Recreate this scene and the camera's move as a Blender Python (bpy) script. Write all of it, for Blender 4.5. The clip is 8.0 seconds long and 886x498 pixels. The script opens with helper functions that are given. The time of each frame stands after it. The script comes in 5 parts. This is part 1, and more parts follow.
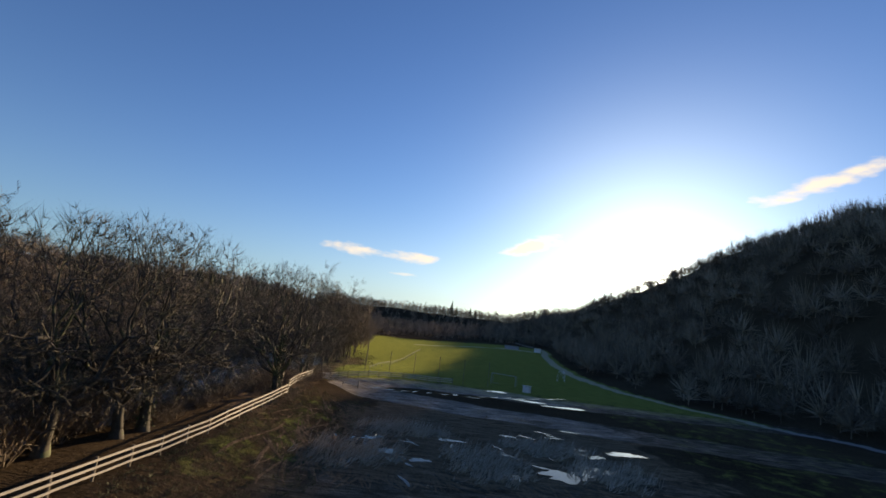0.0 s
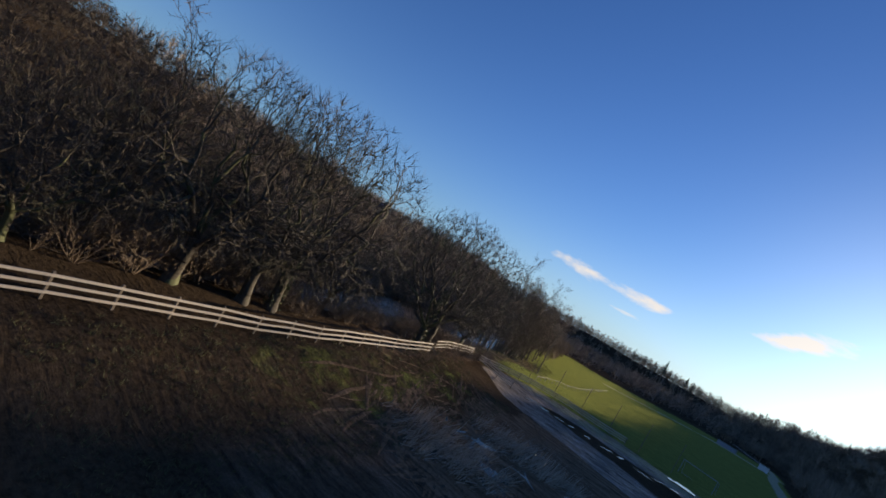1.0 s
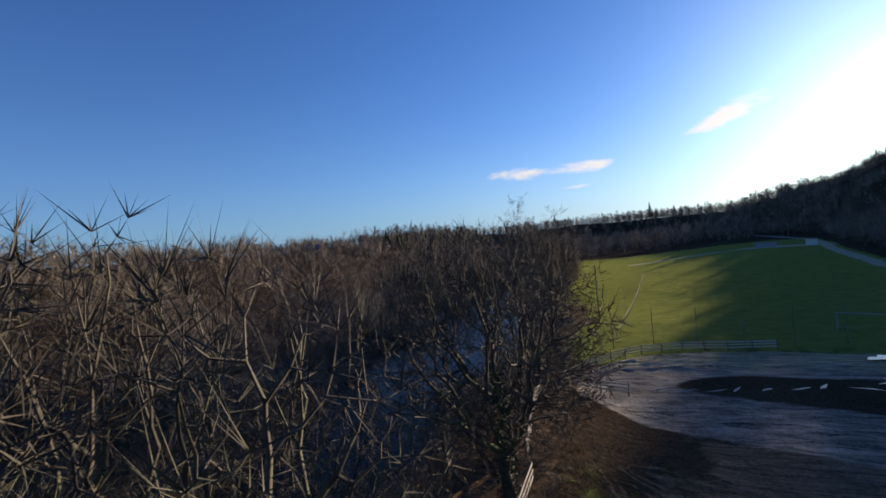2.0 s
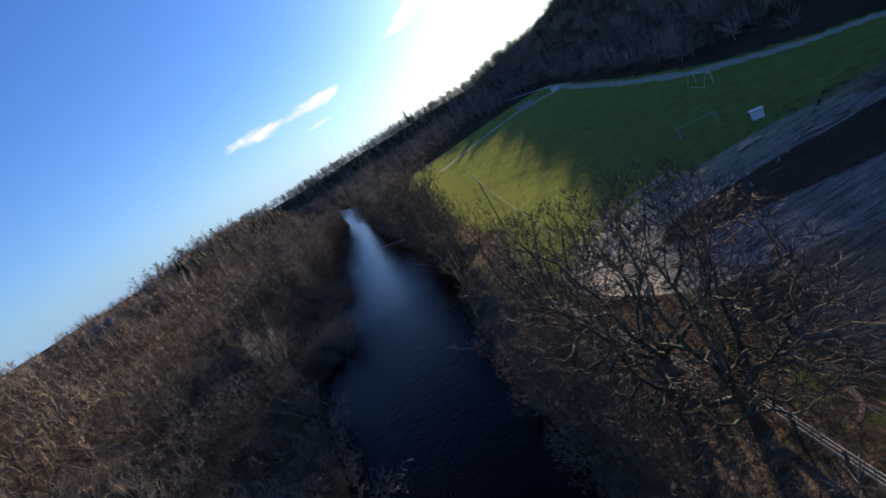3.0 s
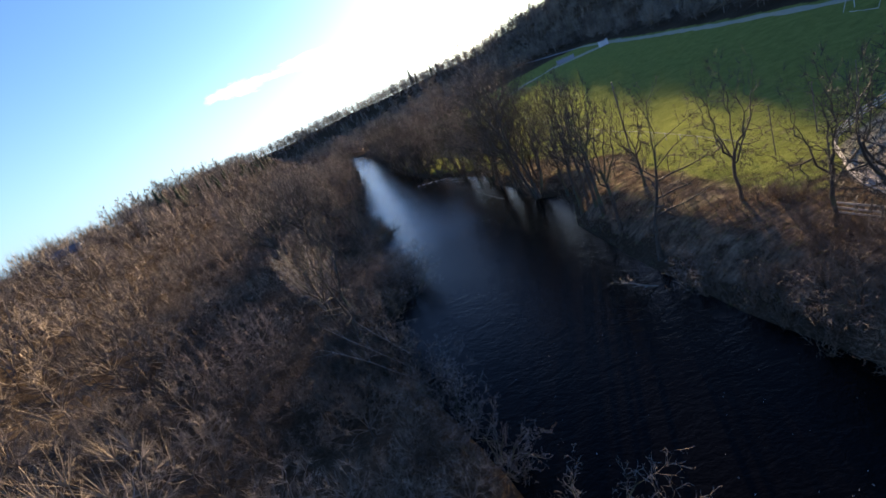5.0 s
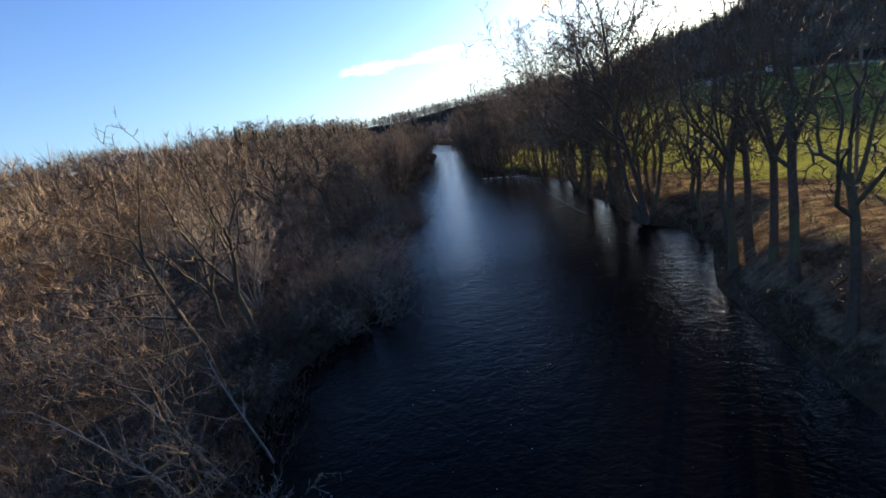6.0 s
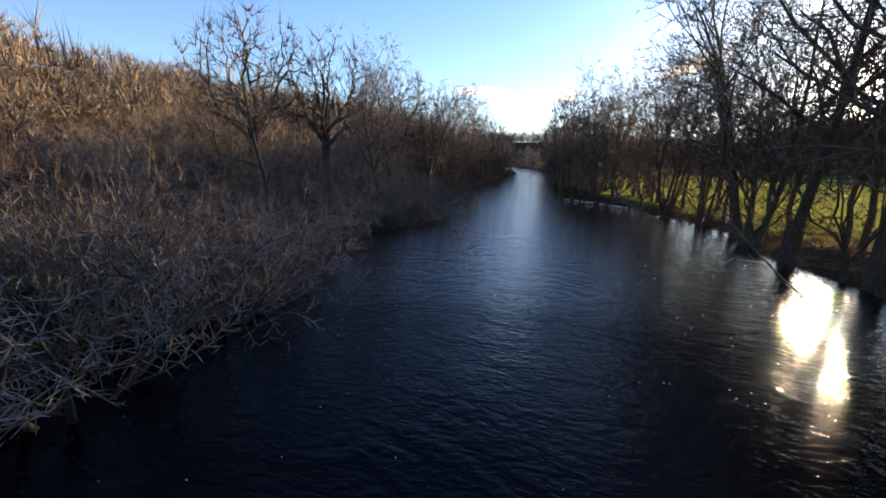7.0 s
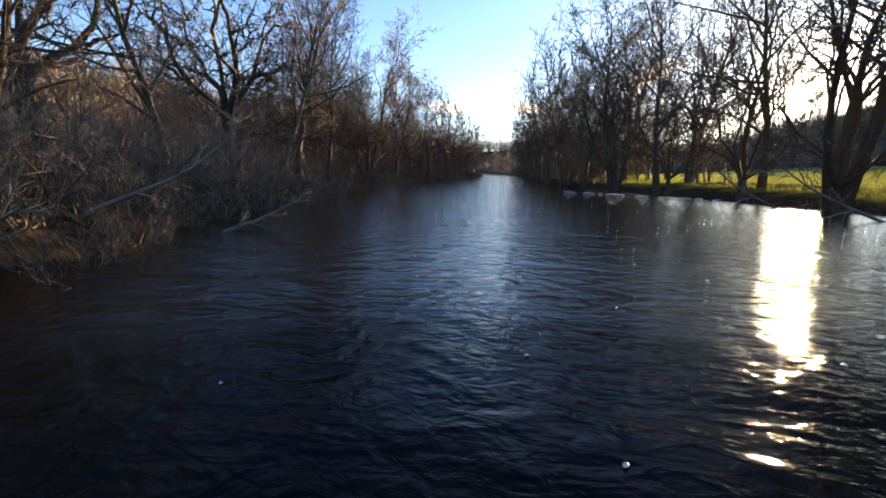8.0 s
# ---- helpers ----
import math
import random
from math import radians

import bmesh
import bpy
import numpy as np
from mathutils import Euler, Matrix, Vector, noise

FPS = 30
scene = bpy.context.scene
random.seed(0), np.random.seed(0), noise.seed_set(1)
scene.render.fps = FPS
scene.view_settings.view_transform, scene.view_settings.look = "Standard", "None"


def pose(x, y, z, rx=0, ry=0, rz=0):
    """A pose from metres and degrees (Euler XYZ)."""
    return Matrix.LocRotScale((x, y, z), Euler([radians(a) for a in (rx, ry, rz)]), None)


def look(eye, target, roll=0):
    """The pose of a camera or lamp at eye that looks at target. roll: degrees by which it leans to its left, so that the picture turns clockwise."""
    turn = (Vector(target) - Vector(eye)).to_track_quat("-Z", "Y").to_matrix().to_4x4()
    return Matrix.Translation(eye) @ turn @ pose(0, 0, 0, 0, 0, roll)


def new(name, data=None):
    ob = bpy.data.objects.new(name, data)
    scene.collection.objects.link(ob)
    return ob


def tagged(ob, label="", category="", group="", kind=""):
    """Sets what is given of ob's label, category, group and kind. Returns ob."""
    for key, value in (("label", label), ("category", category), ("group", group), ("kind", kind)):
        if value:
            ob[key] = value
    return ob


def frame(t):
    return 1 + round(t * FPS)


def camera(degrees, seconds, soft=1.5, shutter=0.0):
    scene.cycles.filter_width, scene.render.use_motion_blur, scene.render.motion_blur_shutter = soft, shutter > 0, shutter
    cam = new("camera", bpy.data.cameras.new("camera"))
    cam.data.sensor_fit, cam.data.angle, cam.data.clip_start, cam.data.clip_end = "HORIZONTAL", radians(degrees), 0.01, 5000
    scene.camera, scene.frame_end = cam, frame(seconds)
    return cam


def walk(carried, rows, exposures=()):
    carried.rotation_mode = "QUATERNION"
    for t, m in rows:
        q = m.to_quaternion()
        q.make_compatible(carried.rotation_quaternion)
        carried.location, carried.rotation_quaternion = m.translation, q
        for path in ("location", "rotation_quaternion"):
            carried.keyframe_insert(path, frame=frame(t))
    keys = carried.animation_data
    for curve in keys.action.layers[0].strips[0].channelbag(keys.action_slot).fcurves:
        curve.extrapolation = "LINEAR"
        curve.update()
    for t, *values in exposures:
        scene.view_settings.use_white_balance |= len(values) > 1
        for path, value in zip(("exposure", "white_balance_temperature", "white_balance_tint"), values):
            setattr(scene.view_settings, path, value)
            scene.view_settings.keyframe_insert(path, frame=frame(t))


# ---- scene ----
import functools
import itertools
from collections import namedtuple

# ---------------------------------------------------------------- camera
cam = camera(90.4, 8.0, soft=1.7, shutter=0.0)
# seconds, eye, then heading to the left of +y, tilt up, lean to the left, in degrees
PATH = [
    (0.0, 0.012, -0.070, 12.930, -0.398, 9.159, 6.966),
    (0.2, 0.887, 2.376, 13.233, 4.244, 6.533, 17.266),
    (0.4, 1.659, 4.594, 13.134, 9.350, 3.918, 24.698),
    (0.6, 2.266, 6.708, 12.694, 15.049, 1.583, 29.196),
    (0.8, 2.601, 8.890, 12.100, 21.292, 0.356, 30.865),
    (1.0, 2.481, 11.378, 11.645, 27.569, 1.085, 30.021),
    (1.2, 1.637, 14.530, 11.578, 32.612, 3.313, 26.733),
    (1.4, -0.179, 18.546, 12.042, 34.620, 4.956, 20.667),
    (1.6, -2.980, 23.006, 13.166, 32.998, 4.740, 12.471),
    (1.8, -6.567, 27.392, 14.874, 28.342, 2.584, 3.352),
    (2.0, -10.614, 31.351, 16.889, 21.887, -0.886, -5.503),
    (2.2, -14.675, 34.549, 18.911, 15.057, -4.793, -13.121),
    (2.4, -18.249, 36.614, 20.781, 9.082, -8.396, -19.101),
    (2.6, -21.452, 37.536, 22.534, 4.532, -11.426, -24.017),
    (2.8, -24.676, 37.792, 24.122, 1.395, -13.939, -28.344),
    (3.0, -27.954, 37.840, 25.446, -0.500, -16.026, -31.690),
    (3.2, -31.237, 37.943, 26.581, -1.421, -17.766, -33.694),
    (3.4, -34.322, 38.248, 27.570, -1.711, -19.139, -34.556),
    (3.6, -37.036, 38.902, 28.362, -1.768, -20.086, -34.749),
    (3.8, -39.388, 40.028, 28.866, -1.898, -20.641, -34.696),
    (4.0, -41.554, 41.617, 28.959, -2.200, -20.919, -34.559),
    (4.2, -43.679, 43.709, 28.418, -2.672, -20.994, -33.953),
    (4.4, -45.579, 46.509, 27.086, -3.185, -20.894, -32.268),
    (4.6, -46.985, 49.908, 25.174, -3.376, -20.666, -29.817),
    (4.8, -47.775, 53.694, 22.949, -2.964, -20.364, -27.369),
    (5.0, -47.929, 57.771, 20.569, -1.896, -20.022, -25.567),
    (5.2, -47.438, 62.107, 18.179, -0.261, -19.661, -24.725),
    (5.4, -46.285, 66.720, 15.930, 1.678, -19.276, -24.421),
    (5.6, -44.704, 71.624, 13.892, 3.309, -18.749, -22.833),
    (5.8, -43.148, 76.783, 12.029, 5.209, -17.377, -19.385),
    (6.0, -41.914, 82.142, 10.283, 7.733, -15.908, -12.964),
    (6.2, -41.118, 87.622, 8.597, 9.827, -15.617, -3.621),
    (6.4, -40.778, 93.149, 6.914, 11.875, -14.598, 1.682),
    (6.6, -40.896, 98.735, 5.248, 14.595, -12.921, 2.929),
    (6.8, -41.418, 104.416, 3.653, 16.363, -12.079, 2.891),
    (7.0, -42.207, 110.198, 2.189, 15.690, -12.072, 2.584),
    (7.2, -43.092, 116.069, 0.914, 14.892, -11.221, 2.701),
    (7.4, -43.899, 122.009, -0.128, 13.880, -10.697, 2.650),
    (7.6, -44.488, 127.998, -0.908, 12.797, -10.675, 2.213),
    (7.8, -44.802, 134.019, -1.431, 12.189, -10.556, 1.538),
    (8.0, -44.846, 140.065, -1.722, 12.210, -10.131, 0.702),
]


def flown(x, y, z, yaw, tilt, lean):
    eye = Vector((x, y, z))
    a, b = radians(yaw), radians(tilt)
    ahead = Vector((-math.sin(a) * math.cos(b), math.cos(a) * math.cos(b), math.sin(b)))
    return look(eye, eye + ahead, lean)


walk(cam, [(row[0], flown(*row[1:])) for row in PATH], [(0.0, 0.83, 9000, 13), (1.0, 0.58, 7300, 13), (2.5, 0.79, 6950, 16), (4.0, 1.52, 7250, 17), (5.5, 1.82, 8550, 18), (6.0, 1.63, 8700, 16), (6.5, 1.75, 9000, 17), (7.0, 1.9, 9850, 17), (7.5, 2.0, 10600, 17), (8.0, 2.25, 11200, 16)])

# ---------------------------------------------------------------- light
SUN_AZ, SUN_EL = radians(26.6), radians(8.1)
SUN_DIR = Vector((math.sin(SUN_AZ) * math.cos(SUN_EL), math.cos(SUN_AZ) * math.cos(SUN_EL), math.sin(SUN_EL)))

world = bpy.data.worlds.new("world")
scene.world = world
world.use_nodes = True
wn, wl = world.node_tree.nodes, world.node_tree.links
wn.clear()


def wmath(op, a, b=None, c=None):
    n = wn.new("ShaderNodeMath")
    n.operation = op
    for i, v in enumerate((a, b, c)):
        if v is None:
            continue
        if isinstance(v, (int, float)):
            n.inputs[i].default_value = v
        else:
            wl.new(v, n.inputs[i])
    return n.outputs[0]


sky = wn.new("ShaderNodeTexSky")
sky.sky_type = "NISHITA"
sky.sun_disc = False
sky.sun_elevation, sky.sun_rotation = SUN_EL, SUN_AZ
sky.altitude, sky.air_density, sky.dust_density, sky.ozone_density = 100, 1.0, 0.6, 2.5
coord = wn.new("ShaderNodeTexCoord")
split = wn.new("ShaderNodeSeparateXYZ")
wl.new(coord.outputs["Generated"], split.inputs[0])
dx, dy, dz = split.outputs
facing = wn.new("ShaderNodeVectorMath")
facing.operation = "DOT_PRODUCT"
wl.new(coord.outputs["Generated"], facing.inputs[0])
facing.inputs[1].default_value = SUN_DIR
near_sun = wmath("MAXIMUM", facing.outputs["Value"], 0.0)
aureole = wmath("ADD", wmath("MULTIPLY", wmath("POWER", near_sun, 26.0), 3.3), wmath("MULTIPLY", wmath("POWER", near_sun, 500.0), 22.0))
# white haze low in the sky round the sun
haze = wmath("MULTIPLY", wmath("POWER", 2.718, wmath("MULTIPLY", wmath("MULTIPLY", dz, dz), -48.0)), wmath("POWER", near_sun, 3.8))
aureole = wmath("ADD", aureole, wmath("MULTIPLY", haze, 3.2))
# cirrus: drawn-out streaks, broken up by noise
azimuth = wmath("ARCTAN2", dx, dy)
stretch = wn.new("ShaderNodeMapping")
stretch.inputs["Scale"].default_value = (1.0, 1.0, 3.2)
wl.new(coord.outputs["Generated"], stretch.inputs[0])
puffs = wn.new("ShaderNodeTexNoise")
puffs.inputs["Scale"].default_value, puffs.inputs["Detail"].default_value, puffs.inputs["Roughness"].default_value = 13.0, 7, 0.6
wl.new(stretch.outputs[0], puffs.inputs[0])


def streak(az, el, half, thick, slope):
    """A streak of cloud round a heading (degrees, to the right of +y) at a height, rising by slope to the right."""
    a = wmath("SUBTRACT", azimuth, radians(az))
    u = wmath("DIVIDE", a, radians(half))
    v = wmath("DIVIDE", wmath("SUBTRACT", dz, wmath("MULTIPLY_ADD", a, slope, math.sin(radians(el)))), thick)
    d2 = wmath("ADD", wmath("POWER", wmath("ABSOLUTE", u), 4.0), wmath("MULTIPLY", v, v))
    return wmath("POWER", 2.718, wmath("MULTIPLY", d2, -1.0))


cover = wmath("ADD", streak(-7.5, 7.6, 8.2, 0.016, 0.0), wmath("MULTIPLY", streak(-6, 5.2, 5.0, 0.006, 0.03), 0.7))
cover = wmath("ADD", cover, streak(41, 17.5, 6.5, 0.02, 0.28))
cover = wmath("ADD", cover, wmath("MULTIPLY", streak(9.5, 10.0, 3.2, 0.012, 0.2), 0.9))
cover = wmath("ADD", cover, wmath("MULTIPLY", streak(13.4, 11.2, 4.0, 0.02, 0.3), 1.0))
amount = wn.new("ShaderNodeMapRange")
wl.new(wmath("MULTIPLY_ADD", cover, 0.4, puffs.outputs["Fac"]), amount.inputs["Value"])
amount.inputs["From Min"].default_value, amount.inputs["From Max"].default_value = 0.74, 1.0
tint = wn.new("ShaderNodeMix")
tint.data_type = "RGBA"
wl.new(wmath("MINIMUM", wmath("MULTIPLY", amount.outputs[0], wmath("MINIMUM", wmath("MULTIPLY", cover, 2.5), 1.0)), 0.95), tint.inputs[0])
clear = wn.new("ShaderNodeVectorMath")
clear.operation = "MULTIPLY"
clear.inputs[1].default_value = (0.61, 1.2, 2.25)
wl.new(sky.outputs[0], clear.inputs[0])
pale = wn.new("ShaderNodeMix")
pale.data_type = "RGBA"
wl.new(wmath("MULTIPLY", wmath("POWER", 2.718, wmath("MULTIPLY", wmath("MAXIMUM", dz, 0.0), -7.0)), 0.72), pale.inputs[0])
wl.new(clear.outputs[0], pale.inputs[6])
pale.inputs[7].default_value = (2.8, 5.1, 8.2, 1)
wl.new(pale.outputs[2], tint.inputs[6])
tint.inputs[7].default_value = (8.5, 8.6, 8.8, 1)
glow = wn.new("ShaderNodeVectorMath")
glow.operation = "MULTIPLY_ADD"
glow.inputs[0].default_value = (1.0, 0.95, 0.86)
wide = wn.new("ShaderNodeCombineXYZ")
for i in range(3):
    wl.new(aureole, wide.inputs[i])
wl.new(wide.outputs[0], glow.inputs[1])
wl.new(tint.outputs[2], glow.inputs[2])
ground_sky = wn.new("ShaderNodeBackground")
ground_sky.inputs["Strength"].default_value = 0.06
wl.new(glow.outputs[0], ground_sky.inputs["Color"])
out = wn.new("ShaderNodeOutputWorld")
wl.new(ground_sky.outputs[0], out.inputs["Surface"])

sun_data = bpy.data.lights.new("sun", "SUN")
sun_data.energy, sun_data.angle, sun_data.color = 5.0, radians(0.5), (1.0, 0.86, 0.67)
sun = new("sun", sun_data)
sun.matrix_world = look(SUN_DIR * 800, (0, 0, 0))

# ---------------------------------------------------------------- materials


def material(name):
    m = bpy.data.materials.new(name)
    m.use_nodes = True
    return m, m.node_tree.nodes, m.node_tree.links, m.node_tree.nodes["Principled BSDF"]


def noise_node(nodes, links, vector, scale, detail=5, rough=0.6, distortion=0.0):
    n = nodes.new("ShaderNodeTexNoise")
    n.inputs["Scale"].default_value, n.inputs["Detail"].default_value = scale, detail
    n.inputs["Roughness"].default_value, n.inputs["Distortion"].default_value = rough, distortion
    links.new(vector, n.inputs["Vector"])
    return n.outputs["Fac"]


def ramp(nodes, links, fac, stops):
    n = nodes.new("ShaderNodeValToRGB")
    while len(n.color_ramp.elements) < len(stops):
        n.color_ramp.elements.new(0.5)
    for e, (p, c) in zip(n.color_ramp.elements, stops):
        e.position, e.color = p, (*c, 1)
    links.new(fac, n.inputs[0])
    return n.outputs[0]


def mix(nodes, links, fac, a, b):
    n = nodes.new("ShaderNodeMix")
    n.data_type = "RGBA"
    for socket, v in ((n.inputs[0], fac), (n.inputs[6], a), (n.inputs[7], b)):
        if isinstance(v, (int, float)):
            socket.default_value = v
        elif isinstance(v, tuple):
            socket.default_value = (*v, 1)
        else:
            links.new(v, socket)
    return n.outputs[2]


def calc(nodes, links, op, a, b=0.0):
    n = nodes.new("ShaderNodeMath")
    n.operation = op
    for i, v in enumerate((a, b)):
        if isinstance(v, (int, float)):
            n.inputs[i].default_value = v
        else:
            links.new(v, n.inputs[i])
    return n.outputs[0]


def bumped(nodes, links, bsdf, height, strength, distance):
    n = nodes.new("ShaderNodeBump")
    n.inputs["Strength"].default_value, n.inputs["Distance"].default_value = strength, distance
    links.new(height, n.inputs["Height"])
    links.new(n.outputs[0], bsdf.inputs["Normal"])


def bark(name, dark, light, moss=0.0, scale=4.0):
    """Bark of trunks and twigs: streaked grain, with lichen or moss on some of it."""
    m, n, l, b = material(name)
    geo = n.new("ShaderNodeNewGeometry").outputs["Position"]
    info = n.new("ShaderNodeObjectInfo").outputs["Random"]
    grain = noise_node(n, l, geo, scale, 4, 0.7)
    patches = noise_node(n, l, geo, 0.35, 3, 0.6)
    c = ramp(n, l, grain, [(0.3, dark), (0.7, light)])
    c = mix(n, l, calc(n, l, "MULTIPLY", calc(n, l, "GREATER_THAN", patches, 0.55), moss), c, (0.10, 0.115, 0.045))
    c = mix(n, l, calc(n, l, "MULTIPLY", info, 0.45), c, tuple(0.55 * (p + q) / 2 for p, q in zip(dark, light)))
    l.new(c, b.inputs["Base Color"])
    b.inputs["Roughness"].default_value = 0.85
    bumped(n, l, b, grain, 0.5, 0.02)
    return m


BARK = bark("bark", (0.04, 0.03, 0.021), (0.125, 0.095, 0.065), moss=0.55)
# Darker and paler copies of one twig: trees' shade and sun put in colour.
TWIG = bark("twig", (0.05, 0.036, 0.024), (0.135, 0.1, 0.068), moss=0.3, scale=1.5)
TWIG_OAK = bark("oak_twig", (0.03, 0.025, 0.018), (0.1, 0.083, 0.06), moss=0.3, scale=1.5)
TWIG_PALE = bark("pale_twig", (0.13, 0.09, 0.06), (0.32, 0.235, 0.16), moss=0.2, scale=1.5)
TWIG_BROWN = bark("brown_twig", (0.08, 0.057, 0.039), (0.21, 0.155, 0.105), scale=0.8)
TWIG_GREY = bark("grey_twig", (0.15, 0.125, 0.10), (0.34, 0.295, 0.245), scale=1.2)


def woods_material(name, low, middle, high):
    """Massed bare twigs: each crown has a tone of its own, over broad drifts of colour."""
    m, n, l, b = material(name)
    geo = n.new("ShaderNodeNewGeometry")
    broad = noise_node(n, l, geo.outputs["Position"], 0.045, 4, 0.6)
    own = n.new("ShaderNodeAttribute")
    own.attribute_name = "tone"
    blend = calc(n, l, "ADD", calc(n, l, "MULTIPLY", broad, 0.45), calc(n, l, "MULTIPLY", own.outputs["Fac"], 0.55))
    c = ramp(n, l, blend, [(0.3, low), (0.5, middle), (0.7, high)])
    c = mix(n, l, calc(n, l, "MULTIPLY", geo.outputs["Random Per Island"], 0.35), c, tuple(0.6 * v for v in low))
    l.new(c, b.inputs["Base Color"])
    b.inputs["Roughness"].default_value = 0.9
    return m


WOOD_FAR = woods_material("far_wood", (0.105, 0.08, 0.057), (0.215, 0.165, 0.117), (0.34, 0.27, 0.197))
# Darkened copy of far_wood: the near hillside's dimness is put in its colour.
WOOD_DIM = woods_material("oak_wood", (0.025, 0.019, 0.013), (0.05, 0.038, 0.027), (0.09, 0.068, 0.047))
WOOD_RUSSET = woods_material("russet_wood", (0.12, 0.082, 0.056), (0.245, 0.17, 0.112), (0.365, 0.268, 0.185))


def conifer_material():
    m, n, l, b = material("needles")
    geo = n.new("ShaderNodeNewGeometry")
    c = mix(n, l, geo.outputs["Random Per Island"], (0.018, 0.03, 0.014), (0.045, 0.065, 0.03))
    l.new(c, b.inputs["Base Color"])
    b.inputs["Roughness"].default_value = 0.8
    return m


NEEDLES = conifer_material()


def ground_material():
    m, n, l, b = material("ground")
    geo = n.new("ShaderNodeNewGeometry").outputs["Position"]
    fine = noise_node(n, l, geo, 3.5, 6, 0.7)
    mid = noise_node(n, l, geo, 0.45, 5, 0.65, 0.6)
    broad = noise_node(n, l, geo, 0.06, 4, 0.6)

    def weight(name, wobble):
        a = n.new("ShaderNodeAttribute")
        a.attribute_name = name
        s = n.new("ShaderNodeMapRange")
        s.interpolation_type = "SMOOTHSTEP"
        l.new(calc(n, l, "ADD", a.outputs["Fac"], calc(n, l, "MULTIPLY", calc(n, l, "SUBTRACT", mid, 0.5), wobble)), s.inputs["Value"])
        s.inputs["From Min"].default_value, s.inputs["From Max"].default_value = 0.35, 0.65
        return s.outputs[0]

    litter = ramp(n, l, calc(n, l, "ADD", calc(n, l, "MULTIPLY", fine, 0.6), calc(n, l, "MULTIPLY", broad, 0.4)),
                  [(0.35, (0.024, 0.017, 0.011)), (0.5, (0.066, 0.047, 0.03)), (0.66, (0.105, 0.076, 0.05))])
    grass = ramp(n, l, calc(n, l, "ADD", calc(n, l, "MULTIPLY", fine, 0.45), calc(n, l, "MULTIPLY", mid, 0.55)),
                 [(0.34, (0.026, 0.038, 0.011)), (0.5, (0.072, 0.092, 0.023)), (0.66, (0.145, 0.155, 0.046))])
    drawn = n.new("ShaderNodeMapping")
    drawn.inputs["Scale"].default_value = (0.35, 2.4, 1.0)
    drawn.inputs["Rotation"].default_value = (0, 0, radians(7))
    l.new(geo, drawn.inputs[0])
    ruts = noise_node(n, l, drawn.outputs[0], 0.75, 5, 0.62, 0.5)
    straw = ramp(n, l, calc(n, l, "ADD", calc(n, l, "MULTIPLY", fine, 0.4), calc(n, l, "MULTIPLY", ruts, 0.6)), [(0.36, (0.05, 0.035, 0.022)), (0.64, (0.29, 0.2, 0.13))])
    mud = ramp(n, l, calc(n, l, "ADD", calc(n, l, "MULTIPLY", fine, 0.4), calc(n, l, "MULTIPLY", ruts, 0.6)), [(0.38, (0.026, 0.019, 0.013)), (0.62, (0.115, 0.086, 0.06))])
    gravel = ramp(n, l, fine, [(0.3, (0.16, 0.15, 0.14)), (0.7, (0.34, 0.32, 0.30))])
    wet = weight("mud", 0.5)
    green = weight("grass", 0.9)
    l.new(calc(n, l, "MULTIPLY", green, 0.3), b.inputs["Sheen Weight"])
    b.inputs["Sheen Roughness"].default_value = 0.6
    b.inputs["Sheen Tint"].default_value = (0.58, 0.62, 0.17, 1)
    c = mix(n, l, green, litter, grass)
    c = mix(n, l, weight("straw", 1.1), c, straw)
    c = mix(n, l, wet, c, mud)
    pale = ramp(n, l, calc(n, l, "ADD", calc(n, l, "MULTIPLY", fine, 0.4), calc(n, l, "MULTIPLY", ruts, 0.6)), [(0.36, (0.06, 0.049, 0.038)), (0.62, (0.28, 0.23, 0.185))])
    c = mix(n, l, weight("track", 0.5), c, pale)
    c = mix(n, l, weight("gravel", 0.3), c, gravel)
    l.new(c, b.inputs["Base Color"])
    rough = n.new("ShaderNodeMapRange")
    l.new(calc(n, l, "MULTIPLY", wet, ruts), rough.inputs["Value"])
    l.new(calc(n, l, "MULTIPLY", wet, 0.09), b.inputs["Specular IOR Level"])
    rough.inputs["From Min"].default_value, rough.inputs["From Max"].default_value = 0.35, 0.62
    rough.inputs["To Min"].default_value, rough.inputs["To Max"].default_value = 0.95, 0.5
    l.new(rough.outputs[0], b.inputs["Roughness"])
    bumped(n, l, b, calc(n, l, "ADD", calc(n, l, "ADD", fine, mid), calc(n, l, "MULTIPLY", ruts, 1.2)), 0.9, 0.16)
    return m


GROUND = ground_material()


